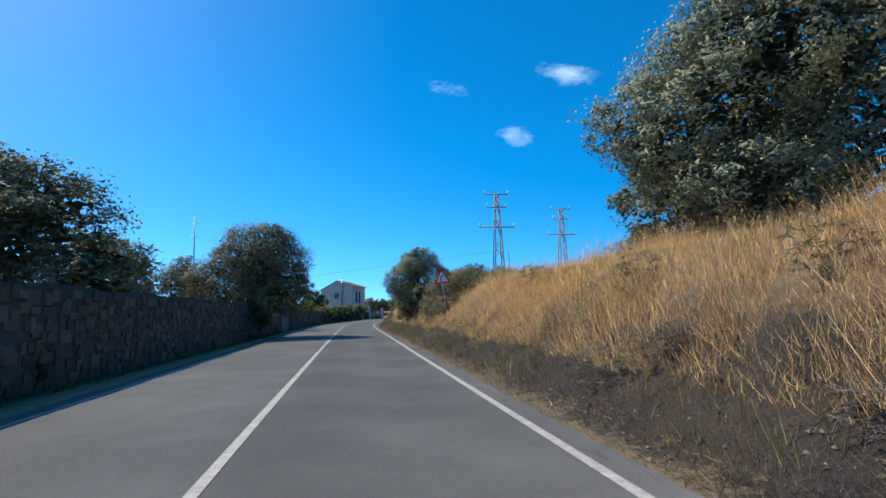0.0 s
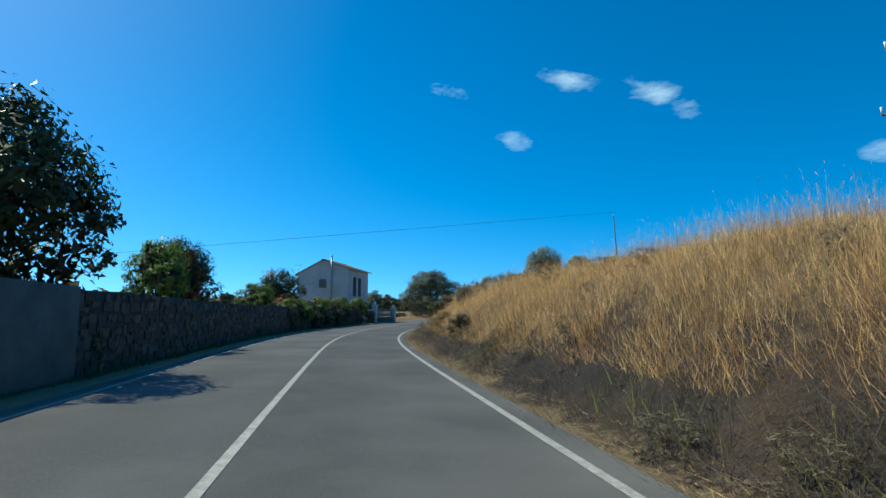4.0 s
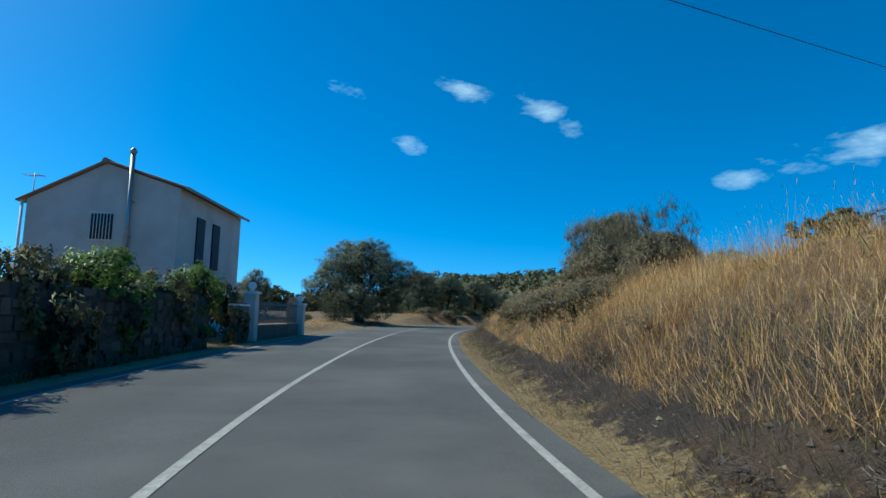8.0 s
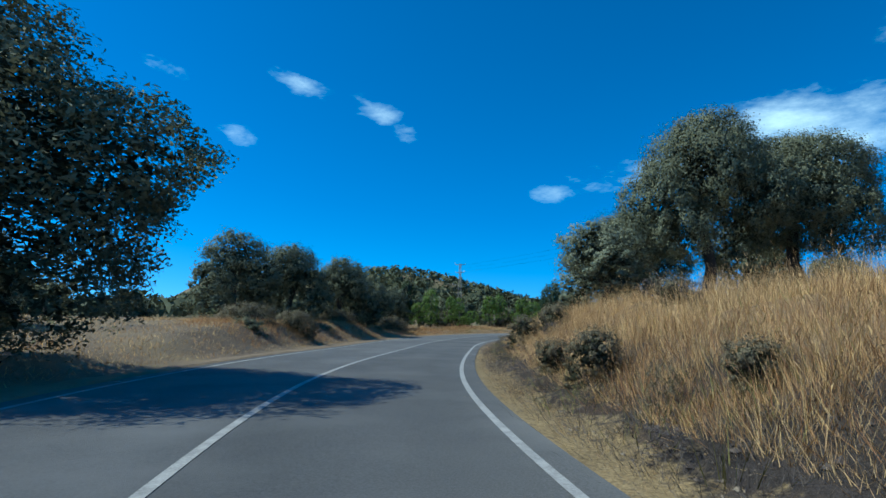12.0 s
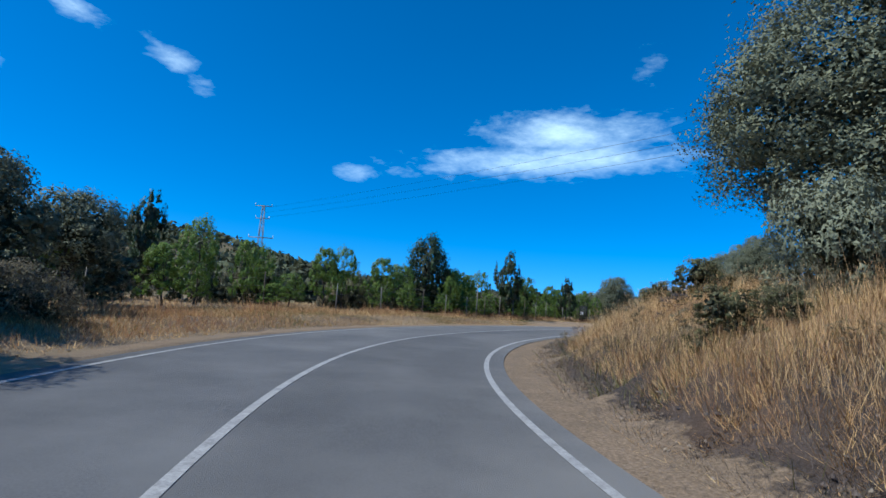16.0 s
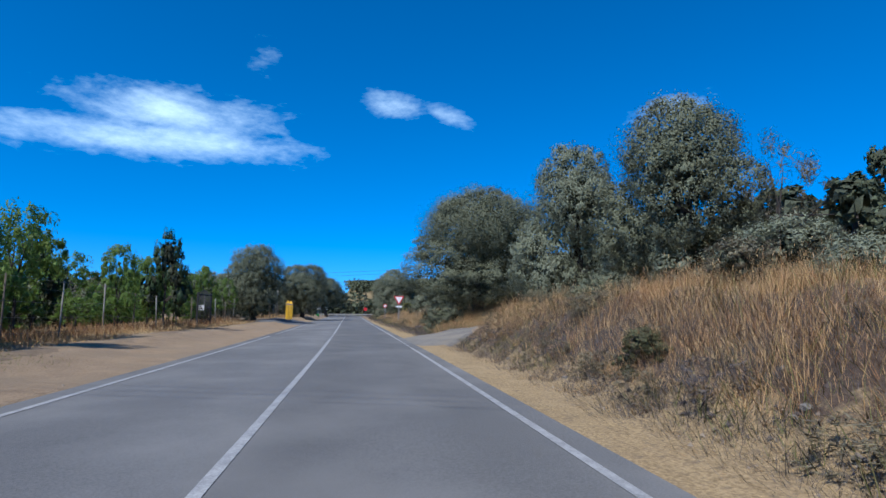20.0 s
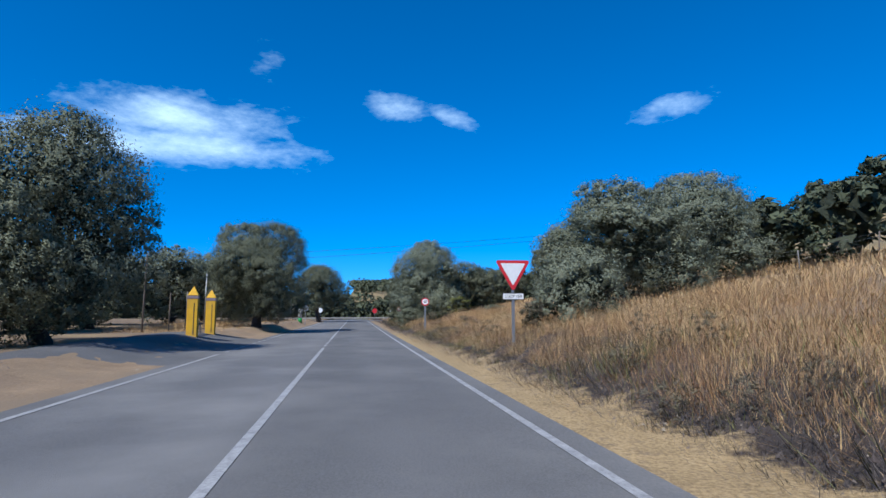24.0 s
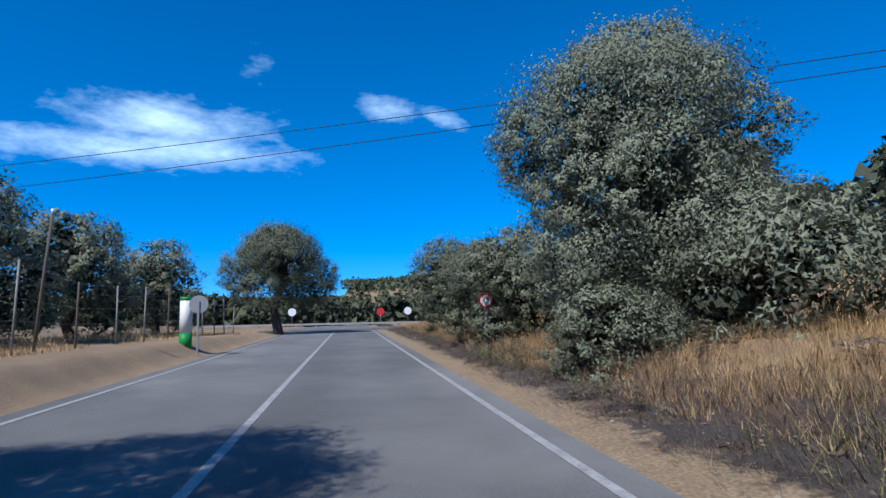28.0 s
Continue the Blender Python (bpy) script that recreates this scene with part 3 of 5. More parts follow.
def leaf_quads(r, centres, outward, length, width, droop=0.0):
    """Leaf-shaped quads at centres; outward: a unit vector for each."""
    n = len(centres)
    face = r.normal(size=(n, 3)) * 0.75 + outward
    face[:, 2] += 0.3
    along = np.cross(face, r.normal(size=(n, 3)))
    along[:, 2] -= droop * np.linalg.norm(along, axis=1)
    along /= np.linalg.norm(along, axis=1, keepdims=True) + 1e-9
    side = np.cross(along, face)
    side /= np.linalg.norm(side, axis=1, keepdims=True) + 1e-9
    ln = length * r.uniform(0.6, 1.35, (n, 1))
    wd = width * r.uniform(0.6, 1.3, (n, 1))
    return np.stack([centres - along * ln / 2 + side * wd * 0.5, centres + along * ln / 2, centres - along * ln * 0.3 - side * wd * 0.5], 1)


def lobes_of(r, count, low, high, radius, narrow=0.0):
    """Lobe centres and sizes of a crown one metre high and one metre wide."""
    out = []
    mid, half = (low + high) / 2, (high - low) / 2
    for i in range(count):
        a, e = i * 2.4 + r.uniform(-0.5, 0.5), 1 - 1.9 * ((i * 0.7549 + 0.13) % 1.0)
        c = max(0.12, 1 - e ** 2.2) ** 0.5 if e > 0 else math.sqrt(1 - 0.3 * e * e)
        f = r.uniform(0.4, 0.8) if i % 4 else r.uniform(0.05, 0.35)
        taper = 1 - narrow * max(0, e)
        size = r.uniform(0.2, 0.48) * radius * (1.0 if i % 4 else 1.25) * (1.3 - 0.5 * f)
        out.append((np.array([math.cos(a) * c * f * radius * taper, math.sin(a) * c * f * radius * taper, mid + half * e * (0.66 if i % 4 else 0.5)]), size * (0.6 + 0.4 * taper)))
    return out


def crown_mesh(name, r, lobes, leaves, length, width, mat, squash=0.85, droop=0.0):
    """Leaves in tufts over the outside of the lobes of a crown."""
    cs, ss = np.array([l[0] for l in lobes]), np.array([l[1] for l in lobes])
    tufts = max(60, min(1500, leaves // 55))
    pick = r.choice(len(lobes), tufts * 3, p=ss ** 2 / (ss ** 2).sum())
    v = r.normal(size=(len(pick), 3))
    v[:, 2] += 0.15
    v /= np.linalg.norm(v, axis=1, keepdims=True)
    flat = np.array([1, 1, squash])
    p = cs[pick] + v * (ss[pick] * r.uniform(0.78, 1.1, len(pick)))[:, None] * flat
    deep = (np.linalg.norm((p[:, None] - cs[None]) / flat, axis=2) / ss[None]).min(1)
    order = np.argsort(-(deep + r.uniform(-0.12, 0.12, len(pick))))[:tufts]
    p, v, sz = p[order], v[order], ss[pick][order] * r.uniform(0.6, 1.15, tufts)
    which = r.integers(0, tufts, leaves)
    spread = r.normal(size=(leaves, 3))
    spread /= np.linalg.norm(spread, axis=1, keepdims=True)
    way = spread.copy()
    spread *= ((0.33 if tufts < 500 else 0.27) * sz[which] * r.uniform(0.0, 1.0, leaves) ** 0.45)[:, None]
    spread[:, 2] -= droop * np.abs(spread[:, 2]) * 0.6
    faces = leaf_quads(r, p[which] + spread, v[which] + way * 0.8, length, width, droop)
    return pieces_mesh(name, faces, mat, v[which] * 0.8 + way * 0.75 + r.normal(size=(leaves, 3)) * 0.22)


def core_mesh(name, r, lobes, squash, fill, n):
    """Dense leaves inside the lobes, coloured dark to stand for deep shade."""
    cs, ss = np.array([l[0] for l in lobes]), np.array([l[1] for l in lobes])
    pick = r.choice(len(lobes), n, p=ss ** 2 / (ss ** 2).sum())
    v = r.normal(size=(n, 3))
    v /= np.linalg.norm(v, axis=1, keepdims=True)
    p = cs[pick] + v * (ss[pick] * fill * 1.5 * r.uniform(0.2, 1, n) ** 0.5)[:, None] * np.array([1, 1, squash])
    return pieces_mesh(name, leaf_quads(r, p, v, 2.1 / math.sqrt(n), 1.6 / math.sqrt(n)), LEAF_CORE_SHADE, v)


def limb_mesh(name, mat, points, radii, sides):
    bm = tube(points, radii, sides)
    me = bpy.data.meshes.new(name)
    bm.to_mesh(me)
    bm.free()
    me.materials.append(mat)
    return me


def wood_of(r, lobes, low, thick, limbs, lean=0.05):
    """The trunk and its limbs, each a mesh."""
    top = Vector((r.uniform(-lean, lean), r.uniform(-lean, lean), low + 0.22))
    knee = Vector((r.uniform(-lean, lean), r.uniform(-lean, lean), low * 0.6))
    out = [limb_mesh("trunk", BARK, [(0, 0, -0.08), (0, 0, 0.01), knee, top], [thick * 1.7, thick * 1.2, thick * 0.9, thick * 0.7], 9)]
    for c, s in sorted(lobes, key=lambda q: -q[1])[:limbs]:
        c = Vector(c)
        start = knee.lerp(top, r.uniform(0.35, 1.0))
        mid = start.lerp(c, 0.5) + Vector(r.normal(size=3)) * 0.03
        out.append(limb_mesh("limb", BARK, [start, mid, c, c + (c - mid) * 0.5], [thick * 0.55, thick * 0.36, thick * 0.2, thick * 0.07], 6))
    return out


KINDS = {}


def species(key, name, label, category, mat, seed, leaves, length, width, lobes=26, low=0.2, high=1.0, narrow=0.0, thick=0.035, trunk=True, droop=0.0, squash=0.85, limbs=5, fill=0.58):
    r = np.random.default_rng(seed)
    lb = lobes_of(r, lobes, low, high, 0.5, narrow)
    top = sorted(c[2] + s * squash for c, s in lb)[-3]
    lb = [(np.array([c[0], c[1], min(c[2], top - s * squash)]), s) for c, s in lb]
    foot = sorted(c[2] - s * squash for c, s in lb)[3]
    out = sorted(math.hypot(c[0], c[1]) + s for c, s in lb)[-3]
    lb = [(np.array([c[0] * 0.47 / out, c[1] * 0.47 / out, 0.97 - (top - c[2]) * (0.97 - low) / (top - foot)]), s * 0.47 / out) for c, s in lb]
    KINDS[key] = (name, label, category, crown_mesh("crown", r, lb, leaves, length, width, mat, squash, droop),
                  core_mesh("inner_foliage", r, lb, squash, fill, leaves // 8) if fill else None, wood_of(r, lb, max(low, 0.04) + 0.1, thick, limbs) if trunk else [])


OAK = ("holm_oak", "holm oak with a dense grey-green rounded crown", "tree", LEAF_OAK)
OLIVE = ("wild_olive", "wild olive tree with silvery grey-green leaves", "tree", LEAF_OLIVE)
for i in range(2):
    species(f"hoak{i}", *OAK, 11 + i, 64000, 0.0132, 0.0082, 40, 0.02)
    species(f"holive{i}", *OLIVE, 31 + i, 64000, 0.0142, 0.0078, 40, 0.02, droop=0.4)
    species(f"clear{i}", *OAK, 61 + i, 64000, 0.0132, 0.0082, 34, 0.24)
species("great0", *OAK, 14, 170000, 0.0092, 0.006, 54, 0.0)
species("great3", "holm_oak", "holm oak with a peaked crown and drooping grey-green branches", "tree", LEAF_OLIVE, 19, 120000, 0.0105, 0.0066, 48, 0.02, narrow=0.5, droop=0.3)
species("great2", *OAK, 16, 120000, 0.0105, 0.0068, 44, 0.13)
species("great1", *OAK, 15, 170000, 0.0092, 0.006, 54, 0.03)
for i in range(3):
    species(f"oak{i}", *OAK, 21 + i, 17000, 0.023, 0.0138, 30, 0.03)
for i in range(2):
    species(f"olive{i}", *OLIVE, 41 + i, 17000, 0.025, 0.0125, 30, 0.03, droop=0.4)
for i in range(3):
    species(f"far{i}", "oak_tree", "distant evergreen oak on the dry hillside", "tree", LEAF_FAR, 51 + i, 950, 0.095, 0.056, 14, 0.1, limbs=0)
for i in range(2):
    species(f"green{i}", "fruit_tree", "young fruit tree with fresh green leaves behind the fence", "tree", LEAF_GREEN, 71 + i, 5600, 0.042, 0.02, 22, 0.16, thick=0.018, limbs=3, fill=0.0)
species("dark0", "garden_tree", "dark green broad-leaved garden tree behind the wall", "tree", LEAF_DARK, 81, 9000, 0.036, 0.02, 28, 0.0)
species("dark1", "garden_tree", "leafy green garden tree behind the wall", "tree", LEAF_GREEN, 82, 7000, 0.04, 0.022, 26, 0.0)
species("poplar0", "young_poplar", "slender blue-green young poplar with upright branches", "tree", LEAF_DARK, 83, 6000, 0.04, 0.016, 24, 0.1, narrow=0.65, thick=0.02, droop=-1.2, fill=0.4, limbs=4)
species("bare0", "bare_tree", "half-bare pale tree with thin twigs on the bank", "tree", SCRUB, 84, 2200, 0.06, 0.007, 22, 0.2, thick=0.022, fill=0.0, limbs=9)
for i in range(2):
    species(f"bush{i}", "olive_bush", "rounded grey-green bush on the dry bank", "bush", LEAF_OLIVE, 91 + i, 15000, 0.027, 0.0125, 26, -0.1, 1.0, trunk=False, fill=0.4)
species("oakbush0", "oak_bush", "dark evergreen oak bush on the bank", "bush", LEAF_OAK, 94, 13000, 0.028, 0.015, 26, -0.1, 1.0, trunk=False, fill=0.4)
species("bramble", "bramble_bush", "sprawling bramble bush with brown and green leaves", "bush", SCRUB, 97, 20000, 0.023, 0.0125, 28, -0.1, 1.0, trunk=False, fill=0.4)
species("brambleg", "bramble_bush", "sprawling green bramble bush over the bank", "bush", LEAF_MUTED, 98, 18000, 0.024, 0.014, 28, -0.1, 1.0, trunk=False, fill=0.4)
species("hedge0", "hedge_bush", "dense dark hedge bush", "bush", LEAF_OAK, 107, 5200, 0.045, 0.025, 22, -0.05, 1.0, trunk=False, fill=0.45)
species("hedge1", "hedge_bush", "tangled brown-green hedge bush", "bush", SCRUB, 108, 5200, 0.044, 0.022, 22, -0.05, 1.0, trunk=False, fill=0.45)
species("hedge2", "hedge_bush", "leafy green hedge bush", "bush", LEAF_MUTED, 109, 5200, 0.044, 0.024, 22, -0.05, 1.0, trunk=False, fill=0.45)
species("whips", "brushwood", "tall thin dry brushwood with upright twigs", "shrub", WHIP, 106, 2600, 0.1, 0.006, 22, -0.1, 1.0, trunk=False, droop=-2.2, fill=0.0)
species("scrub0", "dry_scrub", "low grey-brown dried scrub on the bank", "shrub", SCRUB, 99, 560, 0.15, 0.016, 14, -0.2, 0.9, trunk=False, fill=0.0)
species("scrub1", "dry_scrub", "low pale grey dried scrub on the bank", "shrub", GREY_GRASS, 100, 500, 0.17, 0.015, 14, -0.2, 0.9, trunk=False, fill=0.0)
species("yellow0", "broom_bush", "yellow-green broom bush among dry grass", "bush", LEAF_YEL, 101, 2600, 0.06, 0.014, 16, -0.2, 1.0, trunk=False, fill=0.5)
species("red0", "rusty_bush", "rust-red withered bush behind the wall", "bush", REDLEAF, 102, 3500, 0.055, 0.024, 16, -0.2, 1.0, trunk=False)
turns = random.Random(5)


def put_plant(key, p, h, w, group="", label="", turn=0.0, lean=None):
    name, lab, cat, crown, core, wood = KINDS[key]
    root = empty(name, pose(p[0], p[1], p[2], 0, 0, turn), label or lab, cat, group)
    if lean:
        root.matrix_basis = pose(p[0], p[1], p[2], 0, 0, lean[1]) @ pose(0, 0, 0, 0, lean[0], 0) @ pose(0, 0, 0, 0, 0, turn)
    root.scale = (w, w, h)
    if wood:
        trunk = child("trunk", wood[0], root)
        for me in wood[1:]:
            child("limb", me, trunk)
    crown = child("crown" if wood else "foliage", crown, root)
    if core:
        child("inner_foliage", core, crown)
    return root


def plant(key, s, d, h, w, group="", label="", up=0.0, lean=0.0):
    """A plant of that kind on the ground, h high and w wide; lean: degrees towards the right of the road."""
    return put_plant(key, on_ground(s, d, up), h, w, group, label, turns.uniform(0, 360), (lean, heading(s)) if lean else None)


BUSHES = ('bush0', 'bush1', 'oakbush0', 'bramble', 'brambleg', 'hedge0', 'hedge1', 'hedge2')


def tree_to(key, s, d, top, w, **more):
    """A plant whose top lies that high over the road."""
    low = 0.45 * w if key in BUSHES else 0.0
    return plant(key, s, d, (top - float(rise(s, d))) * 1.02 + low, w * 1.13, up=-low, **more)


# by the first straight
tree_to("holive0", 10.5, 9.0, 8.6, 7.6, label="large wild olive leaning over the dry bank")
tree_to("oak0", 27.5, 18.4, 10.6, 8.5)
tree_to("oak1", 26.0, 23.0, 11.5, 8.5)
tree_to("oak2", 36.5, 21.0, 7.2, 5.0)
tree_to("holive1", 36.0, 4.2, 5.6, 4.6, label="wild olive growing on the face of the bank")
tree_to("olive0", 37.8, 3.7, 3.0, 2.2, label="low olive shoots at the foot of a larger olive")
tree_to("bramble", 26.2, 4.9, 3.4, 3.4)
for s, d, top, w in ((25.4, 4.5, 1.9, 1.9), (24.9, 4.6, 2.2, 2.2), (25.0, 5.4, 3.3, 2.8), (28.2, 4.4, 2.4, 2.4), (23.6, 6.5, 3.2, 2.2), (30.0, 4.6, 2.2, 1.8)):
    tree_to("brambleg" if d > 5 else "bramble", s, d, top, w, label="tangled bramble hanging down the face of the bank")
tree_to("brambleg", 27.5, 6.0, 3.7, 3.0)
tree_to("bush1", 33.0, 6.2, 3.9, 1.6)
tree_to("oak1", 22.5, -12.4, 7.7, 9.4, label="tall dark holm oak behind the stone wall")
tree_to("oak2", 28.0, -12.0, 5.5, 4.0)
tree_to("olive1", 34.2, -13.0, 6.0, 3.5)
tree_to("hoak0", 33.0, -6.2, 7.0, 7.0, lean=15, label="holm oak overhanging the road from behind the wall")
tree_to("olive1", 44.0, -12.6, 6.0, 4.2)
tree_to("dark0", 49.5, -7.8, 6.2, 4.6)
tree_to("dark1", 57.0, -6.8, 3.9, 2.4)
tree_to("red0", 58.6, -6.3, 4.1, 1.5, label="pinkish flowering shrub above the wall")
tree_to("dark1", 62.5, -8.5, 3.6, 3.0)
tree_to("dark0", 67.5, -10.4, 5.4, 4.2)
tree_to("dark1", 73.0, -8.0, 3.2, 3.0)
tree_to("dark0", 80.5, -9.6, 4.7, 4.0)
tree_to("red0", 76.0, -7.0, 2.8, 2.4)
# round the bend by the house
tree_to("hoak1", 115.0, -7.7, 7.2, 8.7, label="broad holm oak standing alone in a dry field")
tree_to("olive1", 109.6, -13.2, 4.0, 2.6, label="small drooping olive tree in the field")
for s, d, w in ((110.5, -10.6, 1.6), (112.5, -11.6, 1.8), (114.5, -12.6, 1.8), (116.5, -13.6, 1.6), (112.0, -14.0, 2.0)):
    tree_to("oakbush0", s, d, 0.95, w, group="dark hedge across the field", label="low dark hedge bush across the dry field")
tree_to("olive1", 124.0, -15.5, 4.6, 3.2)
tree_to("olive0", 121.0, -24.0, 4.4, 3.6)
tree_to("bush0", 70.5, 10.4, 5.6, 2.6)
tree_to("oakbush0", 84.0, 13.0, 5.0, 3.2)
for s, d, top, w in ((93.2, 8.6, 5.0, 3.0), (85.0, 5.2, 3.0, 2.2), (88.0, 5.0, 2.9, 2.4), (91.0, 5.0, 2.8, 2.4), (94.5, 5.2, 2.9, 2.6), (97.5, 5.4, 3.0, 2.2), (91.0, 7.0, 4.6, 2.6), (89.0, 6.9, 4.4, 2.4), (95.5, 8.6, 4.8, 2.6), (98.0, 8.0, 4.2, 2.2), (86.8, 7.4, 4.4, 2.2)):
    tree_to("bramble", s, d, top - 0.7, w * 1.1, label="dense dry brown thicket on the bank")
    if top > 4.1:
        tree_to("whips", s + 0.3, d, top + 0.25, w * 1.15)
tree_to("holive1", 107.0, 11.2, 7.6, 4.4)
tree_to("oak0", 111.0, 15.0, 6.4, 4.5)
tree_to("olive1", 110.0, 10.5, 5.2, 3.0)
tree_to("clear1", 126.5, 10.6, 9.2, 5.6)
tree_to("clear0", 128.5, 15.2, 9.2, 6.4)
tree_to("olive0", 126.3, 7.0, 5.3, 4.2)
tree_to("great2", 153.6, 11.2, 10.0, 9.0, label="large spreading holm oak on the inside of the bend")
tree_to("oak2", 160.0, 19.0, 9.6, 8.0)
tree_to("bush0", 149.0, 7.6, 4.2, 2.6)
for k, (s, d, top, w) in enumerate(((141.6, -11.2, 6.6, 5.2), (146.0, -9.9, 6.2, 5.0), (149.5, -11.2, 5.6, 5.0), (153.5, -13.2, 5.2, 5.0), (157.5, -15.0, 4.8, 4.8), (137.4, -12.6, 6.6, 5.4))):
    tree_to(f"oak{k % 3}", s, d, top, w)
for s, d, top, w in ((133.0, -7.0, 1.9, 2.4), (144.0, -9.0, 2.2, 3.0), (131.0, -8.6, 2.2, 3.0), (152.0, -9.0, 1.8, 3.0)):
    tree_to("bramble", s, d, top, w)
# the straight past the orchard
tree_to("hoak0", 182.0, 14.4, 8.8, 6.2)
tree_to("oak0", 187.5, 18.0, 9.0, 7.0)
tree_to("bare0", 198.0, 18.5, 9.4, 4.6)
tree_to("bush1", 192.0, 10.5, 4.6, 3.6)
tree_to("hoak0", 192.3, 10.2, 8.5, 5.2)
tree_to("holive1", 198.0, 9.0, 8.7, 5.4)
tree_to("bush0", 194.6, 9.6, 3.9, 3.4)
tree_to("oakbush0", 191.0, 7.0, 2.6, 2.4)
tree_to("bush1", 186.0, 8.4, 3.4, 2.6)
tree_to("bush0", 183.0, 7.4, 2.6, 2.0)
tree_to("bush0", 178.0, 8.0, 3.2, 2.4)
tree_to("bramble", 188.5, 5.8, 1.9, 2.0)
tree_to("bramble", 179.0, 5.6, 1.7, 1.8)
tree_to("yellow0", 181.0, 7.4, 2.4, 1.8)
tree_to("great0", 208.6, 7.3, 9.0, 9.0, label="great holm oak with a bent dark trunk beside the track")
tree_to("oakbush0", 207.2, 4.9, 2.1, 2.6)
tree_to("bush0", 218.0, 9.5, 4.2, 4.4)
tree_to("holive1", 238.0, 12.6, 7.9, 8.0)
tree_to("holive0", 240.5, 18.6, 9.2, 7.5)
tree_to("bush1", 229.8, 7.2, 3.4, 3.3)
tree_to("hoak0", 231.0, -9.2, 7.8, 6.4, label="holm oak shading the entrance apron")
tree_to("great1", 250.4, -6.3, 7.5, 7.0, label="round holm oak beside the road")
tree_to("oak2", 264.6, 10.4, 6.2, 5.2)
tree_to("olive0", 267.4, 5.2, 4.2, 3.4)
tree_to("great3", 261.6, 6.3, 7.8, 6.3, label="big holm oak with drooping branches by the road")
tree_to("bush0", 259.0, 7.4, 3.9, 4.4)
tree_to("bush1", 259.5, 4.6, 1.9, 2.6)
tree_to("yellow0", 255.6, 8.0, 2.7, 2.4)
tree_to("scrub0", 253.2, 9.2, 1.7, 2.0)
tree_to("bush1", 254.4, 10.6, 2.0, 2.2, label="low grey-green bush in the dry grass of the slope")
tree_to("clear0", 251.5, 15.0, 7.4, 4.8, label="spreading olive with a clear dark trunk on the dry slope")
tree_to("oak0", 264.0, 26.0, 8.6, 5.0)
tree_to("clear1", 291.5, -4.9, 7.9, 7.6, label="leaning tree with a clear dark trunk by the junction")
for k, (s, d, top, w) in enumerate(((255, -13, 6.4, 6), (260, -12, 6.2, 5.4), (265, -13, 6.2, 5.6), (270, -12, 6.4, 5.4), (276, -11.4, 6.2, 5.4), (244, -13.5, 5.6, 6), (238, -15, 5.6, 6), (250, -16, 6, 6), (226, -13, 4.6, 5), (282, -10, 5.6, 5))):
    tree_to(f"olive{k % 2}", s, d, top, w, group="olive trees behind the fence")
for k, (s, d, top, w) in enumerate(((276, 6.0, 4.4, 4.5), (281, 7.5, 5.6, 5), (287, 6.5, 6.4, 6), (296, 9, 7, 6.5), (270, 4.7, 3.6, 3.2), (303, 12, 7, 7))):
    tree_to(f"oak{k % 3}", s, d, top, w)
for k, (s, d, h, w) in enumerate(((269, 13, 4.6, 5), (274, 17, 5.0, 5.5), (280, 13.5, 5.0, 5), (284, 20, 5.4, 6), (277, 24, 5.2, 6), (291, 15, 5.6, 6), (290, 26, 5.6, 6))):
    plant(f"oak{k % 3}", s, d, h, w, group="oaks on the slope")
# orchard behind the wire fence
ro = random.Random(3)
for k in range(30):
    s = 158 + k * 2.35 + ro.uniform(-0.8, 0.8)
    d = -10.3 - ro.uniform(0, 3.6) - (4 if s < 172 else 0)
    plant(f"green{k % 2}", s, d, ro.uniform(3.0, 4.6), ro.uniform(1.8, 2.9), group="orchard saplings")
for k in range(46):
    s = 150 + k * 1.7 + ro.uniform(-0.5, 0.5)
    tree_to(f"hedge{k % 3}", s, -14.5 - ro.uniform(0, 3.5) - (4 if s < 172 else 0), ro.uniform(2.2, 3.5), ro.uniform(2.2, 3.4), group="hedge behind the orchard", label="dense dark hedge bush behind the orchard saplings")
for k in range(20):
    s = 162 + k * 3.1 + ro.uniform(-1.2, 1.2)
    plant(f"green{k % 2}", s, -10.6 - ro.uniform(0, 1.5) - (6.5 * float(step((176 - s) / 20))), ro.uniform(1.4, 2.4), ro.uniform(1.5, 2.4), group="orchard saplings", label="low leafy green fruit bush behind the fence")
tree_to("poplar0", 190.5, -10.3, 6.6, 2.7)
tree_to("dark0", 181.0, -13.6, 6.9, 3.6)
tree_to("poplar0", 163.0, -20.0, 6.4, 2.8)
tree_to("poplar0", 160.0, -24.0, 5.2, 2.4)
tree_to("dark1", 183.0, -12.6, 4.3, 2.2)
tree_to("poplar0", 206.5, -9.6, 5.4, 2.6)
tree_to("poplar0", 201.0, -13.0, 4.7, 2.4)
tree_to("dark0", 186.0, -19.0, 4.6, 3.4)
# far trees on the hills, one thing each where they stand apart
rt = random.Random(9)


def land_z(x, y):
    i, j = int(round((x + 330) / 6.0)), int(round((y + 160) / 6.0))
    return kz[max(0, min(gx.shape[0] - 1, i)) * m_ + max(0, min(m_ - 1, j))]


def far_tree(s, d, h, w, key=None):
    x, y = plan(s, d)
    put_plant(key or f"far{rt.randrange(3)}", (float(x), float(y), land_z(float(x), float(y))), h, w, "trees on the hills", turn=rt.uniform(0, 360))


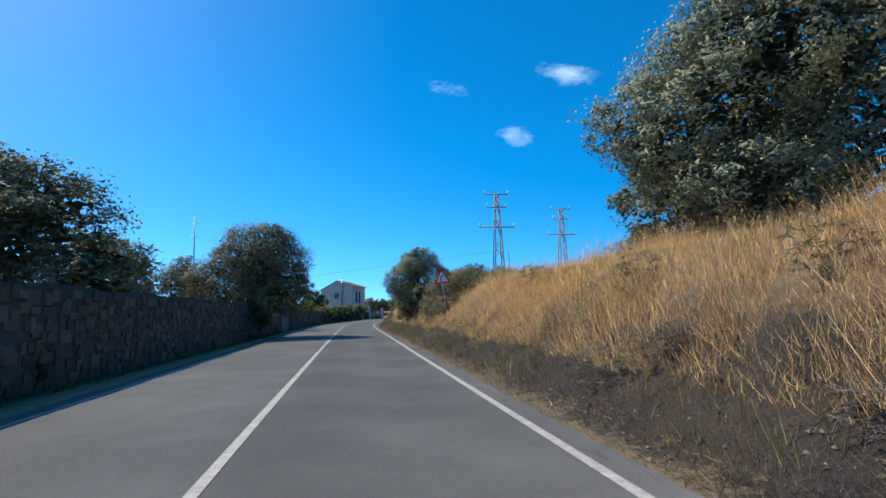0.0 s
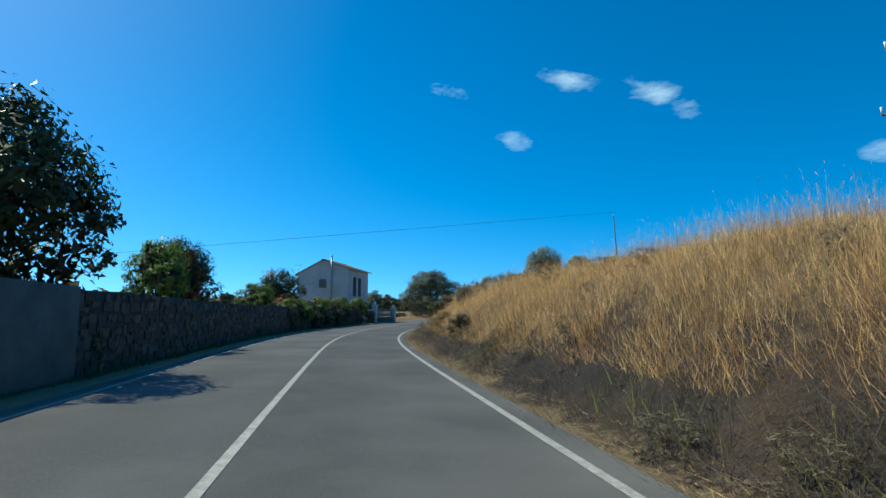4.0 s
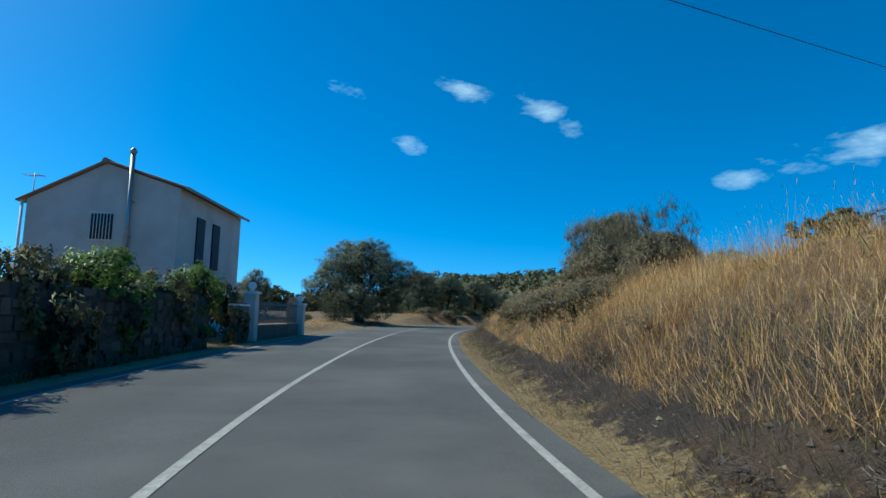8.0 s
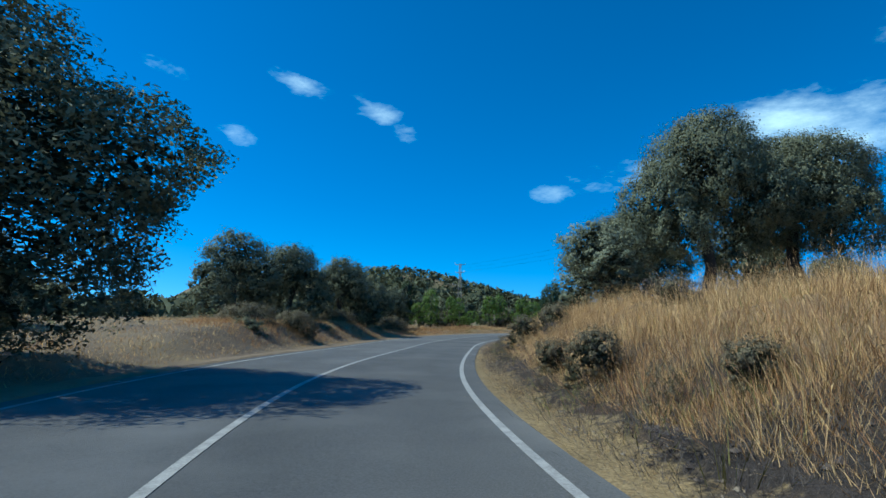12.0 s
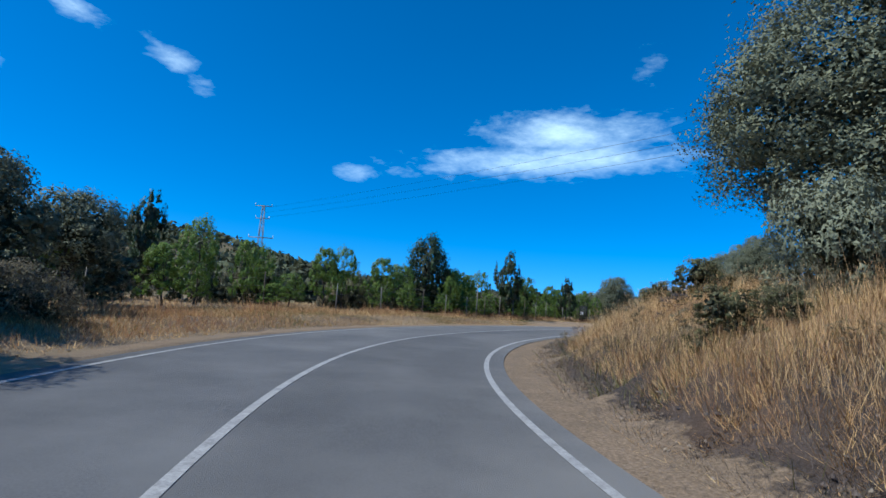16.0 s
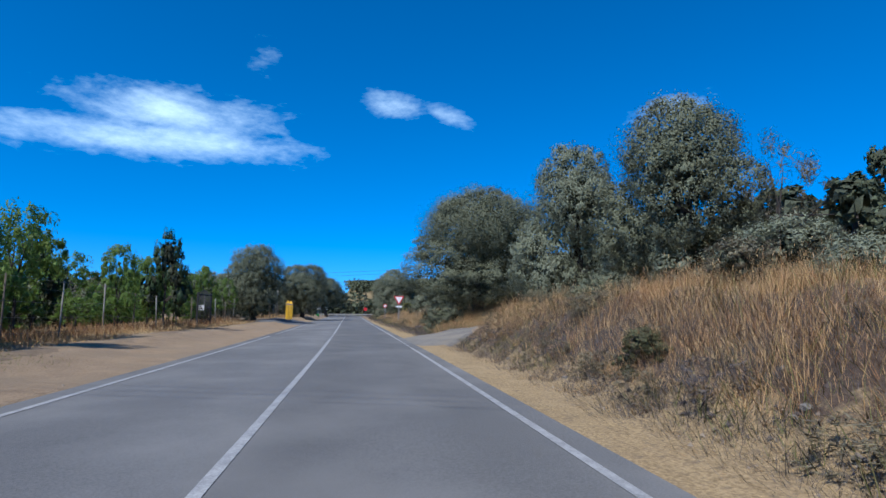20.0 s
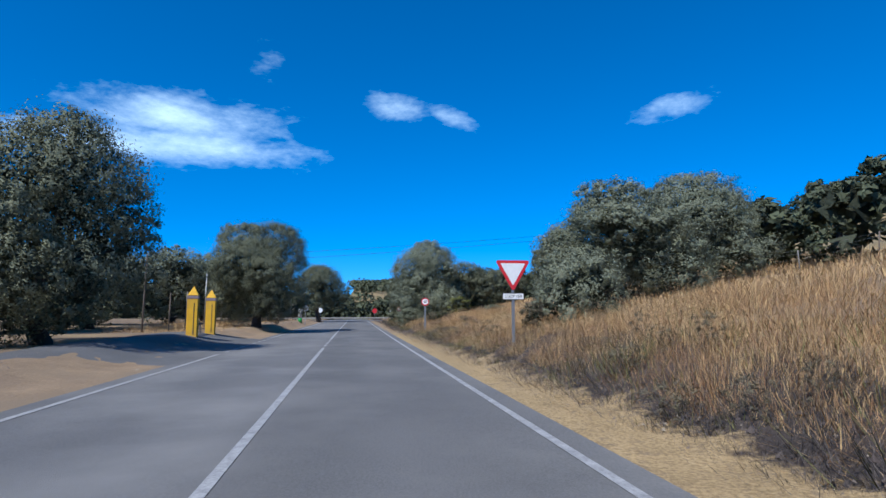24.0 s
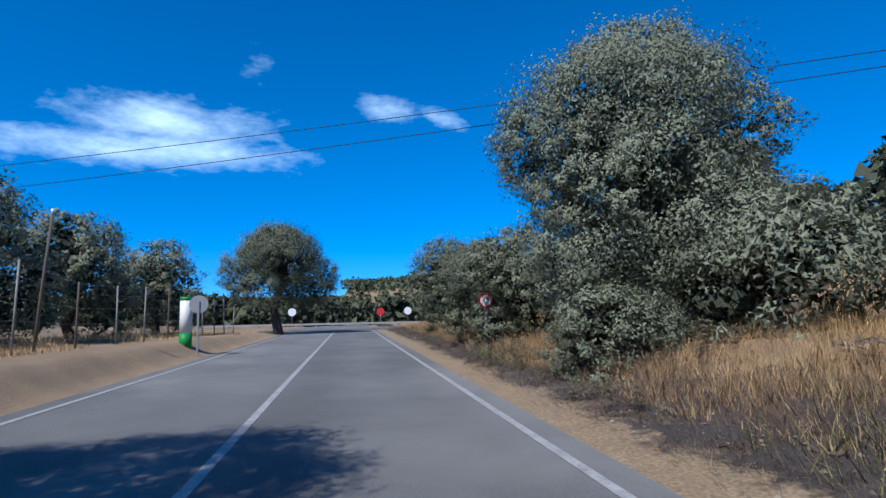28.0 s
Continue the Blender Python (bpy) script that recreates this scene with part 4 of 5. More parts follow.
for k in range(70):
    far_tree(rt.uniform(205, 340), rt.uniform(24, 80), rt.uniform(4, 6.5), rt.uniform(4.5, 7.5))
for k in range(40):
    far_tree(rt.uniform(262, 330), rt.uniform(9, 40), rt.uniform(4, 6.5), rt.uniform(4.5, 7))
for k in range(34):
    far_tree(rt.uniform(110, 200), rt.uniform(26, 50), rt.uniform(4, 6.5), rt.uniform(4.5, 7))
for k in range(60):
    far_tree(rt.uniform(215, 330), rt.uniform(-70, -20), rt.uniform(4, 6), rt.uniform(4.5, 7))
for k in range(46):
    far_tree(rt.uniform(120, 215), rt.uniform(-75, -30), rt.uniform(3.5, 5.5), rt.uniform(4, 7))
for k in range(60):
    far_tree(rt.uniform(317, 350), rt.uniform(-34, 34), rt.uniform(4.5, 7), rt.uniform(5, 8))
for k in range(40):
    far_tree(rt.uniform(270, 335), rt.uniform(30, 75), rt.uniform(4.5, 7), rt.uniform(5, 8))
for k in range(14):
    far_tree(rt.uniform(40, 100), rt.uniform(-60, -22), rt.uniform(3, 5), rt.uniform(4, 6))
# woods that cover the far hills: one mass of clumps
rw = np.random.default_rng(21)
cx, cy = rw.uniform(-300, 560, 14000), rw.uniform(-60, 540, 14000)
dd = np.sqrt(((cx[:, None] - LX[None, ::16]) ** 2 + (cy[:, None] - LY[None, ::16]) ** 2).min(1))
near_s = ST[::16][((cx[:, None] - LX[None, ::16]) ** 2 + (cy[:, None] - LY[None, ::16]) ** 2).argmin(1)]
keep = ((dd > 75) & (dd < 300)) | (near_s > 322)
cx, cy = cx[keep], cy[keep]
cz = np.array([land_z(a, b) for a, b in zip(cx, cy)])
size = rw.uniform(1.8, 3.6, len(cx))
idx = np.repeat(np.arange(len(cx)), 16)
v = rw.normal(size=(len(idx), 3))
v /= np.linalg.norm(v, axis=1, keepdims=True)
v[:, 2] = np.abs(v[:, 2])
pts = np.stack([cx, cy, cz + 1.0], -1)[idx] + v * size[idx][:, None] * np.array([1, 1, 1.05])
tagged(new("far_woods", pieces_mesh("far_woods", leaf_quads(rw, pts, v, 2.2, 1.5), LEAF_FAR, v)), "dark evergreen woods covering the far hills", "woods", kind="stuff")


# ---- grasses ----
def grass(name, label, mat, s0, s1, d0, d1, count, h0, h1, width, seed, lean=0.35, mask=None, heads=False, base=None, near=1.0, tuft=0):
    """Blades of grass; tuft: how many spring from one tussock."""
    r = np.random.default_rng(seed)
    each = max(1, tuft)
    s = r.uniform(s0, s1, count // each)
    d = r.uniform(0, 1, count // each) ** near * (d1 - d0) + d0
    if base is not None:
        d = d + base(s)
    if mask is not None:
        ok = mask(s, d, r)
        s, d = s[ok], d[ok]
    hc = np.maximum(0.3, 0.78 + 0.3 * wobble(s, d, 1.6, seed % 7) + 0.35 * wobble(s, d, 0.45, seed % 5))
    sway = r.normal(0, lean * 0.5, (len(s), 2))
    if tuft:
        hc = hc * r.uniform(0.75, 1.2, len(s))
        s, d, hc, sway = (np.repeat(q, each, 0) for q in (s, d, hc, sway))
        out = r.normal(0, 1, (len(s), 2))
        s, d = s + out[:, 0] * 0.2, d + out[:, 1] * 0.2
    else:
        out = r.normal(0, 1, (len(s), 2))
    x, y = plan(s, d)
    z = np.interp(s, ST, LZ) + rise(s, d) - 0.06
    n = len(s)
    a = r.uniform(0, math.tau, n)
    h = r.uniform(h0, h1, n) * hc
    hr = np.radians(np.interp(s, ST, LH))
    px, py = (sway + out * lean).T
    lx, ly = (px * -np.sin(hr) + py * np.cos(hr)) * h, (px * np.cos(hr) + py * np.sin(hr)) * h
    w = width * r.uniform(0.6, 1.4, n)
    p = np.stack([x, y, z], -1)
    side = np.stack([np.cos(a) * w / 2, np.sin(a) * w / 2, 0 * a], -1)
    tip = p + np.stack([lx, ly, h], -1)
    mid = p + np.stack([lx * 0.3, ly * 0.3, h * 0.5], -1)
    faces = [np.stack([p - side, p + side, tip], 1)]
    up = np.stack([lx / (h + 1e-6) * 0.9, ly / (h + 1e-6) * 0.9, 0.75 + 0 * h], -1) + r.normal(0, 0.35, (n, 3))
    ups = [up]
    if heads:
        pick = r.random(n) < 0.16
        t = tip[pick]
        q = side[pick] / (np.linalg.norm(side[pick], axis=1, keepdims=True) + 1e-9)
        dirv = (t - mid[pick])
        dirv /= np.linalg.norm(dirv, axis=1, keepdims=True) + 1e-9
        ln = r.uniform(0.05, 0.11, (len(t), 1))
        faces.append(np.stack([t - dirv * ln * 0.3, t + dirv * ln * 0.6 + q * 0.006, t + dirv * ln * 0.9 - q * 0.004], 1))
        ups.append(up[pick])
    return tagged(new(name, pieces_mesh(name, np.concatenate(faces), mat, np.concatenate(ups))), label, "grass", kind="stuff")


def toe_of(s):
    return lerp(s, (0, 2.4), (60, 2.45), (100, 2.6), (130, 2.7), (150, 3.1), (180, 3.1), (192, 3.4), (206, 3.2), (222, 3.0), (260, 2.9), (300, 4.0))


def patch(size, seed, lo):
    return lambda s, d, r: wobble(s, d, size, seed) + r.uniform(-0.35, 0.35, len(s)) > lo


def off_track(s, d, r):
    return ~((s > 196.6) & (s < 204.0) & (d < 20))


def thin(s, d, r):
    return ~((s > 85) & (s < 101) & (r.random(len(s)) < 0.6))


def both(*fs):
    def f(s, d, r):
        ok = np.ones(len(s), bool)
        for g_ in fs:
            ok &= g_(s, d, r)
        return ok
    return f


for k, (s0, s1) in enumerate(((-4, 45), (45, 108), (108, 165), (165, 225), (225, 300))):
    ln = s1 - s0
    start = (1.8, 1.7, 1.5, 1.5, 1.5)[k]
    grass("tall_dry_grass", "tall golden dry grass on the upper bank", DRY, s0, s1, start - 0.35, 8.6, int(ln * 2500), (0.25, 0.25, 0.25, 0.25, 0.2)[k], (0.85, 0.85, 0.8, 0.75, 0.55)[k], (0.0054, 0.0054, 0.0052, 0.005, 0.0048)[k], 200 + k, 0.26, both(off_track, thin, patch(2.2, 3, -0.35)), True, toe_of, 1.1, 5)
    grass("short_dry_grass", "short pale golden grass over the bank", DRY, s0, s1, start - 0.75, 5.0, int(ln * 1700), 0.1, 0.36, 0.0075, 210 + k, 0.45, both(off_track, patch(1.8, 5 + k, -0.45)), False, toe_of, 1.25)
    grass("rusty_grass", "rust-brown withered grass in patches on the bank", DRY_RED, s0, s1, start - 0.5, 7.0, int(ln * 800), 0.2, 0.55, 0.0085, 220 + k, 0.4, both(off_track, patch(2.6, 4 + k, -0.2)), False, toe_of, 1.3, 9)
    grass("grey_weeds", "grey-brown dead weeds on the lower bank", GREY_GRASS, s0, s1, 0.05, start + 0.9, int(ln * 2000), 0.06, 0.3, 0.0062, 240 + k, 0.7, off_track, False, toe_of, 1.0, 8)
    grass("verge_straw", "yellow straw lying along the verge", DRY, s0, s1, -0.2, (0.45, 0.7, 1.0, 1.1, 1.1)[k], int(ln * (200, 300, 420, 480, 480)[k]), 0.03, 0.13, 0.012, 260 + k, 1.8, off_track, False, toe_of)
    grass("green_tufts", "olive-green weeds among the dry grass", GREEN_GRASS, s0, s1, 0.4, 6.0, int(ln * (450, 450, 480, 650, 750)[k]), 0.15, 0.5, 0.011, 280 + k, 0.4, both(off_track, patch(2.0, 11 + k, 0.1)), False, toe_of, 1.2, 12)
grass("field_grass", "short straw-coloured grass in the field", DRY, 103, 130, -22, -5.6, 30000, 0.06, 0.22, 0.022, 301, 0.7)
grass("field_grass", "short straw-coloured grass along the fence", DRY, 130, 226, -13.5, -5.5, 130000, 0.06, 0.26, 0.018, 302, 0.8, lambda s, d, r: (s < 186) | (d < -8.2))
grass("green_field_grass", "short olive-green grass among the straw", GREEN_GRASS, 140, 190, -13.5, -5.7, 46000, 0.06, 0.24, 0.018, 312, 0.8, patch(2.2, 6, 0.0))
grass("rusty_fence_weeds", "rust-brown dry weeds along the orchard fence", DRY_RED, 150, 226, -11.2, -9.2, 15000, 0.2, 0.75, 0.02, 313, 0.25, patch(1.4, 3, -0.1))
grass("fence_grass", "tall pale grass under the wire fence", DRY, 165, 292, -11.6, -8.8, 26000, 0.15, 0.55, 0.018, 303, 0.3, lambda s, d, r: (s < 224) | (s > 243))
grass("fence_grass", "dry grass by the roadside fence", DRY, 240, 292, -11.5, -6.6, 26000, 0.06, 0.35, 0.018, 304, 0.4, patch(2.0, 5, -0.2))
grass("orchard_grass", "pale stubble between the orchard trees", DRY, 152, 236, -30, -13.5, 30000, 0.1, 0.35, 0.04, 305, 0.5)
grass("hill_grass", "straw-coloured grass on the rising slope", DRY, 205, 300, 10, 34, 60000, 0.2, 0.55, 0.04, 306, 0.3)
grass("plateau_grass", "dry grass on top of the bank", DRY, -4, 190, 10.5, 20, 40000, 0.3, 0.7, 0.035, 307, 0.3)
grass("wall_grass", "dry straw growing along the wall's top and foot", DRY, -5, 88, -6.6, -5.9, 9000, 0.9, 1.35, 0.014, 308, 0.1)
for k in range(26):
    s = -3 + k * 3.3 + turns.uniform(-1, 1)
    if not 43 < s < 49:
        plant("hedge1" if k % 3 else "hedge0", s, -5.75, turns.uniform(1.5, 2.1), turns.uniform(0.8, 1.3), group="creepers on the stone wall", label="dark creeper hanging over the stone wall", up=-0.4)
grass("wall_grass", "dark weeds at the foot of the wall", GREEN_GRASS, -5, 92, -5.45, -4.95, 14000, 0.08, 0.4, 0.016, 309, 0.5)
grass("bank_weeds", "brown withered weeds over the shaded bank below the oaks", DRY_RED, 126, 160, -9.5, -6.0, 16000, 0.1, 0.45, 0.016, 311, 0.45, patch(1.5, 6, -0.5))
for k in range(11):
    tree_to("hedge1" if k % 2 else "hedge0", 128.5 + k * 2.4, -7.4 - 0.45 * (k % 4) - (0.25 * max(0, k - 6)), 1.35 - 0.05 * k, turns.uniform(1.2, 2.0), group="undergrowth on the shaded bank", label="low dark undergrowth on the shaded bank")
rs = random.Random(12)
for k in range(290):
    s = rs.uniform(0, 290)
    if 196 < s < 204.5:
        continue
    d = float(toe_of(s)) + 0.25 + 3.6 * rs.random() ** 1.6
    plant(("scrub0", "scrub1", "scrub0")[k % 3], s, d, rs.uniform(0.2, 0.65), rs.uniform(0.4, 1.2), group="dry scrub on the bank")


rb = random.Random(44)
for k in range(58):
    s = rb.uniform(52, 288)
    if 85 < s < 101 or 194 < s < 206:
        continue
    d = float(toe_of(s)) + rb.uniform(0.9, 3.6)
    size = rb.uniform(0.6, 1.25)
    plant(("hedge2", "hedge1", "whips", "hedge1")[k % 4], s, d, size * rb.uniform(0.7, 1.0) + 0.25, size * 1.25, group="low shrubs on the bank", up=-0.25, label=("low olive-green shrub on the dry bank", "low withered brown shrub on the dry bank", "thin dry brushwood on the bank", "low withered brown shrub on the dry bank")[k % 4])


# ---- wall along the first stretch ----
def wall_top(s):
    return lerp(s, (-38, 2.0), (30, 1.95), (60, 1.75), (84, 1.55))


WALL_D = -5.45
wall = new("stone_wall", sheet("stone_wall", -38, 89, 0.5, [WALL_D - 0.45, WALL_D - 0.449, WALL_D - 0.001, WALL_D], lambda s, d: np.where((d < WALL_D - 0.4495) | (d > WALL_D - 0.0005), -0.1, wall_top(s) - 0.05 + 0.05 * wobble(s, d, 0.7, 3)), MORTAR))
tagged(wall, "old rubble stone wall in shade along the road", "wall", kind="structure")


def stone_at(r, s, z, w, h):
    """The eight corners of a rough stone in the wall's face."""
    c = [(a, b, q) for a in (-1, 1) for b in (-1, 1) for q in (-1, 1)]
    out = []
    for a, b, q in c:
        x, y = plan(s + a * w / 2 * r.uniform(0.78, 1.0), WALL_D + (0.035 * r.uniform(0.4, 1.6) if b > 0 else -0.1))
        out.append((float(x), float(y), float(np.interp(s, ST, LZ)) + z + q * h / 2 * r.uniform(0.76, 1.0)))
    return out


BOX_F = [(0, 1, 3, 2), (4, 6, 7, 5), (0, 4, 5, 1), (2, 3, 7, 6), (0, 2, 6, 4), (1, 5, 7, 3)]
rk = random.Random(17)
rest_v, rest_f, singles = [], [], []
for row in range(7):
    s = -37.0 + rk.uniform(0, 0.4)
    while s < 88:
        w = rk.uniform(0.14, 0.5)
        h = rk.uniform(0.12, 0.3)
        z = 0.1 + row * 0.265 + rk.uniform(-0.1, 0.1)
        if z + h / 2 < float(wall_top(s)) and not 44.0 < s < 48.5:
            if 29.5 < s < 45.0:
                singles.append((s, z, w * 0.95, h))
            else:
                rest_f += [tuple(i + len(rest_v) for i in f) for f in BOX_F]
                rest_v += stone_at(rk, s, z, w * 0.95, h)
        s += w
child("stones", mesh_of("stones", rest_v, rest_f, STONE_I), wall)["kind"] = "stuff"
patch_ = new("plaster_patch", sheet("plaster_patch", 44.0, 48.5, 0.5, [WALL_D - 0.02, WALL_D + 0.06, WALL_D + 0.061], lambda s, d: np.where(d > WALL_D + 0.0605, 0.0, wall_top(s) - 0.02), OLDPLASTER))
tagged(patch_, "smooth plastered stretch of the roadside wall", "wall", kind="structure")

# ---- house ----
HOUSE_TURN = -11.0
house = empty("house", pose(-13.5, 93.2, 0.0, 0, 0, HOUSE_TURN), "two-storey white plastered farmhouse with a tiled gable roof", "house")
W_, L_, E1, E2, RZ = 5.5, 6.8, 5.5, 4.95, 6.35
bm = bmesh.new()
prof = [(0, -0.3), (0, E1), (-W_ / 2, RZ), (-W_, E2), (-W_, -0.3)]
a_ = [bm.verts.new((x, 0, z)) for x, z in prof]
b_ = [bm.verts.new((x, L_, z)) for x, z in prof]
bm.faces.new(a_[::-1])
bm.faces.new(b_)
for i in range(5):
    j = (i + 1) % 5
    bm.faces.new((a_[i], a_[j], b_[j], b_[i]))
bmesh.ops.recalc_face_normals(bm, faces=bm.faces[:])
part("wall", bm, PLASTER, house)


def roof_side(x0, z0, x1, z1, label=""):
    """Rows of half-round clay tiles from the ridge to the eave."""
    bm = bmesh.new()
    run = Vector((x1 - x0, 0, z1 - z0))
    ext = run.normalized() * 0.35
    n_ = Vector((-run.z, 0, run.x)).normalized()
    if n_.z < 0:
        n_ = -n_
    base0, base1 = Vector((x0, 0, z0)), Vector((x1, 0, z1)) + ext
    cols = int((L_ + 0.3) / 0.2)
    for c in range(cols):
        y = -0.15 + c * 0.2
        ring = []
        for kk in range(5):
            ang = math.pi * kk / 4
            off = Vector((0, 0.1 - 0.1 * math.cos(ang), 0)) + n_ * (0.02 + 0.07 * math.sin(ang))
            ring.append((bm.verts.new(base0 + Vector((0, y, 0)) + off), bm.verts.new(base1 + Vector((0, y, 0)) + off)))
        for kk in range(4):
            bm.faces.new((ring[kk][0], ring[kk][1], ring[kk + 1][1], ring[kk + 1][0]))
    vs = [bm.verts.new(p) for p in (base0 + Vector((0, -0.15, 0)), base1 + Vector((0, -0.15, 0)), base1 + Vector((0, L_ + 0.15, 0)), base0 + Vector((0, L_ + 0.15, 0)))]
    vt = [bm.verts.new(v.co + n_ * 0.05) for v in vs]
    bm.faces.new(vs)
    bm.faces.new(vt[::-1])
    for i in range(4):
        j = (i + 1) % 4
        bm.faces.new((vs[i], vs[j], vt[j], vt[i]))
    return bm


part("roof_slope", roof_side(-W_ / 2, RZ + 0.04, 0, E1 + 0.04), ROOFTILE, house, "weathered clay tiles")
part("roof_slope", roof_side(-W_ / 2, RZ + 0.04, -W_, E2 + 0.04), ROOFTILE, house, "weathered clay tiles")
part("ridge", tube([(-W_ / 2, -0.18, RZ + 0.08), (-W_ / 2, L_ + 0.18, RZ + 0.08)], [0.1, 0.1], 10), ROOFTILE, house)
for y0 in (1.5, 3.15):
    sh = part("shutter", box(0.05, 0.78, 1.95, 0.03, y0 + 0.5, 2.75, 0.01), SHUTTER, house, "tall closed dark shutter")
    for kk in range(7):
        part("slat", box(0.03, 0.045, 1.85, 0.062, y0 + 0.17 + kk * 0.11, 2.8), SHUTTER_EDGE, sh)
win = part("window", box(0.8, 0.06, 0.95, -2.75, -0.01, 3.5, 0.01), SHUTTER, house, "small dark window with iron bars")
for kk in range(7):
    part("bar", tube([(-3.1 + kk * 0.117, -0.1, 3.45), (-3.1 + kk * 0.117, -0.1, 4.5)], [0.014, 0.014], 6), WHITE, win)
for z in (3.47, 4.48):
    part("rail", box(0.86, 0.03, 0.03, -2.75, -0.1, z), WHITE, win)
flue = part("flue_pipe", tube([(-1.75, -0.16, 1.6), (-1.75, -0.16, 6.7)], [0.085, 0.085], 12), GALV, house, "galvanised flue pipe")
part("cowl", tube([(-1.75, -0.16, 6.7), (-1.75, -0.16, 6.76), (-1.75, -0.16, 6.82), (-1.75, -0.16, 6.95)], [0.09, 0.13, 0.13, 0.03], 12), GALV, flue)
for z in (2.4, 3.6, 4.9):
    part("bracket", box(0.24, 0.16, 0.03, -1.75, -0.08, z), GALV, flue)
part("gutter", tube([(0.33, -0.2, E1 - 0.03), (0.33, L_ + 0.2, E1 - 0.03)], [0.06, 0.06], 8), GALV, house)
part("downpipe", tube([(-W_ - 0.12, -0.06, E2 - 0.1), (-W_ - 0.12, -0.06, 0)], [0.05, 0.05], 8), WHITE, house)
ant = part("antenna", tube([(-W_ - 0.1, 0.4, 3.4), (-W_ - 0.1, 0.4, 6.0)], [0.022, 0.018], 6), GALV, house, "thin television aerial")
part("boom", tube([(-W_ - 0.45, 0.4, 5.9), (-W_ + 0.25, 0.4, 5.9)], [0.015, 0.015], 6), GALV, ant)
for kk in range(5):
    part("element", tube([(-W_ - 0.4 + kk * 0.14, 0.15, 5.9), (-W_ - 0.4 + kk * 0.14, 0.65, 5.9)], [0.008, 0.008], 5), GALV, ant)

# garden wall, gate and fence in front of the house
def ball_pillar(s, d, h, group="gate pillars"):
    root = empty("gate_pillar", stand(s, d), "white plastered gate pillar with a ball finial", "pillar", group)
    part("shaft", box(0.42, 0.42, h, 0, 0, -0.15, 0.015), PLASTER, root)
    part("cap", box(0.54, 0.54, 0.09, 0, 0, h - 0.15, 0.02), WHITE, root)
    b = bmesh.new()
    bmesh.ops.create_uvsphere(b, u_segments=14, v_segments=10, radius=0.15, matrix=Matrix.Translation((0, 0, h + 0.13)))
    part("finial", b, WHITE, root)
    part("neck", tube([(0, 0, h - 0.06), (0, 0, h + 0.02)], [0.1, 0.06], 10), WHITE, root)
    return root


for s, d, h in ((92.2, -5.3, 1.85), (97.4, -5.0, 1.5), (97.0, -9.5, 1.7), (99.0, -9.8, 1.7)):
    ball_pillar(s, d, h)
low = empty("garden_wall", stand(91.2, -5.35), "low white plastered garden wall", "wall")
part("body", box(0.25, 1.2, 1.55, 0, 0, -0.2, 0.02), OLDPLASTER, low)
part("coping", box(0.34, 1.25, 0.07, 0, 0, 1.25, 0.015), WHITE, low)
arch = empty("stone_marker", stand(104.4, -7.8, 72), "grey upright stone slab with a rounded top beside the gate", "stone")
bm = bmesh.new()
pr = [(-0.36, -0.2), (0.36, -0.2), (0.36, 1.25)] + [(0.36 * math.cos(a), 1.25 + 0.4 * math.sin(a)) for a in (math.pi * q / 8 for q in range(1, 8))] + [(-0.36, 1.25)]
f0 = [bm.verts.new((0.12, y, z)) for y, z in pr]
f1 = [bm.verts.new((-0.12, y, z)) for y, z in pr]
bm.faces.new(f0)
bm.faces.new(f1[::-1])
for i in range(len(pr)):
    j = (i + 1) % len(pr)
    bm.faces.new((f0[j], f0[i], f1[i], f1[j]))
part("slab", bm, OLDPLASTER, arch)
fence = empty("picket_fence", stand(94.8, -5.18, -3.5), "grey iron picket fence on a low plastered wall", "fence")
part("plinth", box(0.22, 4.8, 0.85, 0, 0, -0.3, 0.01), OLDPLASTER, fence)
for z in (0.75, 1.3):
    part("rail", box(0.05, 4.8, 0.07, 0, 0, z), POSTMETAL, fence)
for kk in range(31):
    bm = box(0.025, 0.06, 0.85, 0.03, -2.35 + kk * 0.155, 0.6)
    for v in bm.verts:
        if v.co.z > 1.2:
            v.co.y = -2.35 + kk * 0.155 + (v.co.y + 2.35 - kk * 0.155) * 0.3
    part("picket", bm, POSTMETAL, fence)
lantern = empty("garden_lantern", stand(86.0, -13.3), "dark iron garden lantern on a post", "lantern")
part("post", tube([(0, 0, 0), (0, 0, 3.4)], [0.05, 0.035], 8), DARKMETAL, lantern)
part("head", tube([(0, 0, 3.4), (0, 0, 3.5), (0, 0, 3.75), (0, 0, 3.8), (0, 0, 3.95)], [0.05, 0.1, 0.16, 0.17, 0.02], 8), DARKMETAL, lantern)


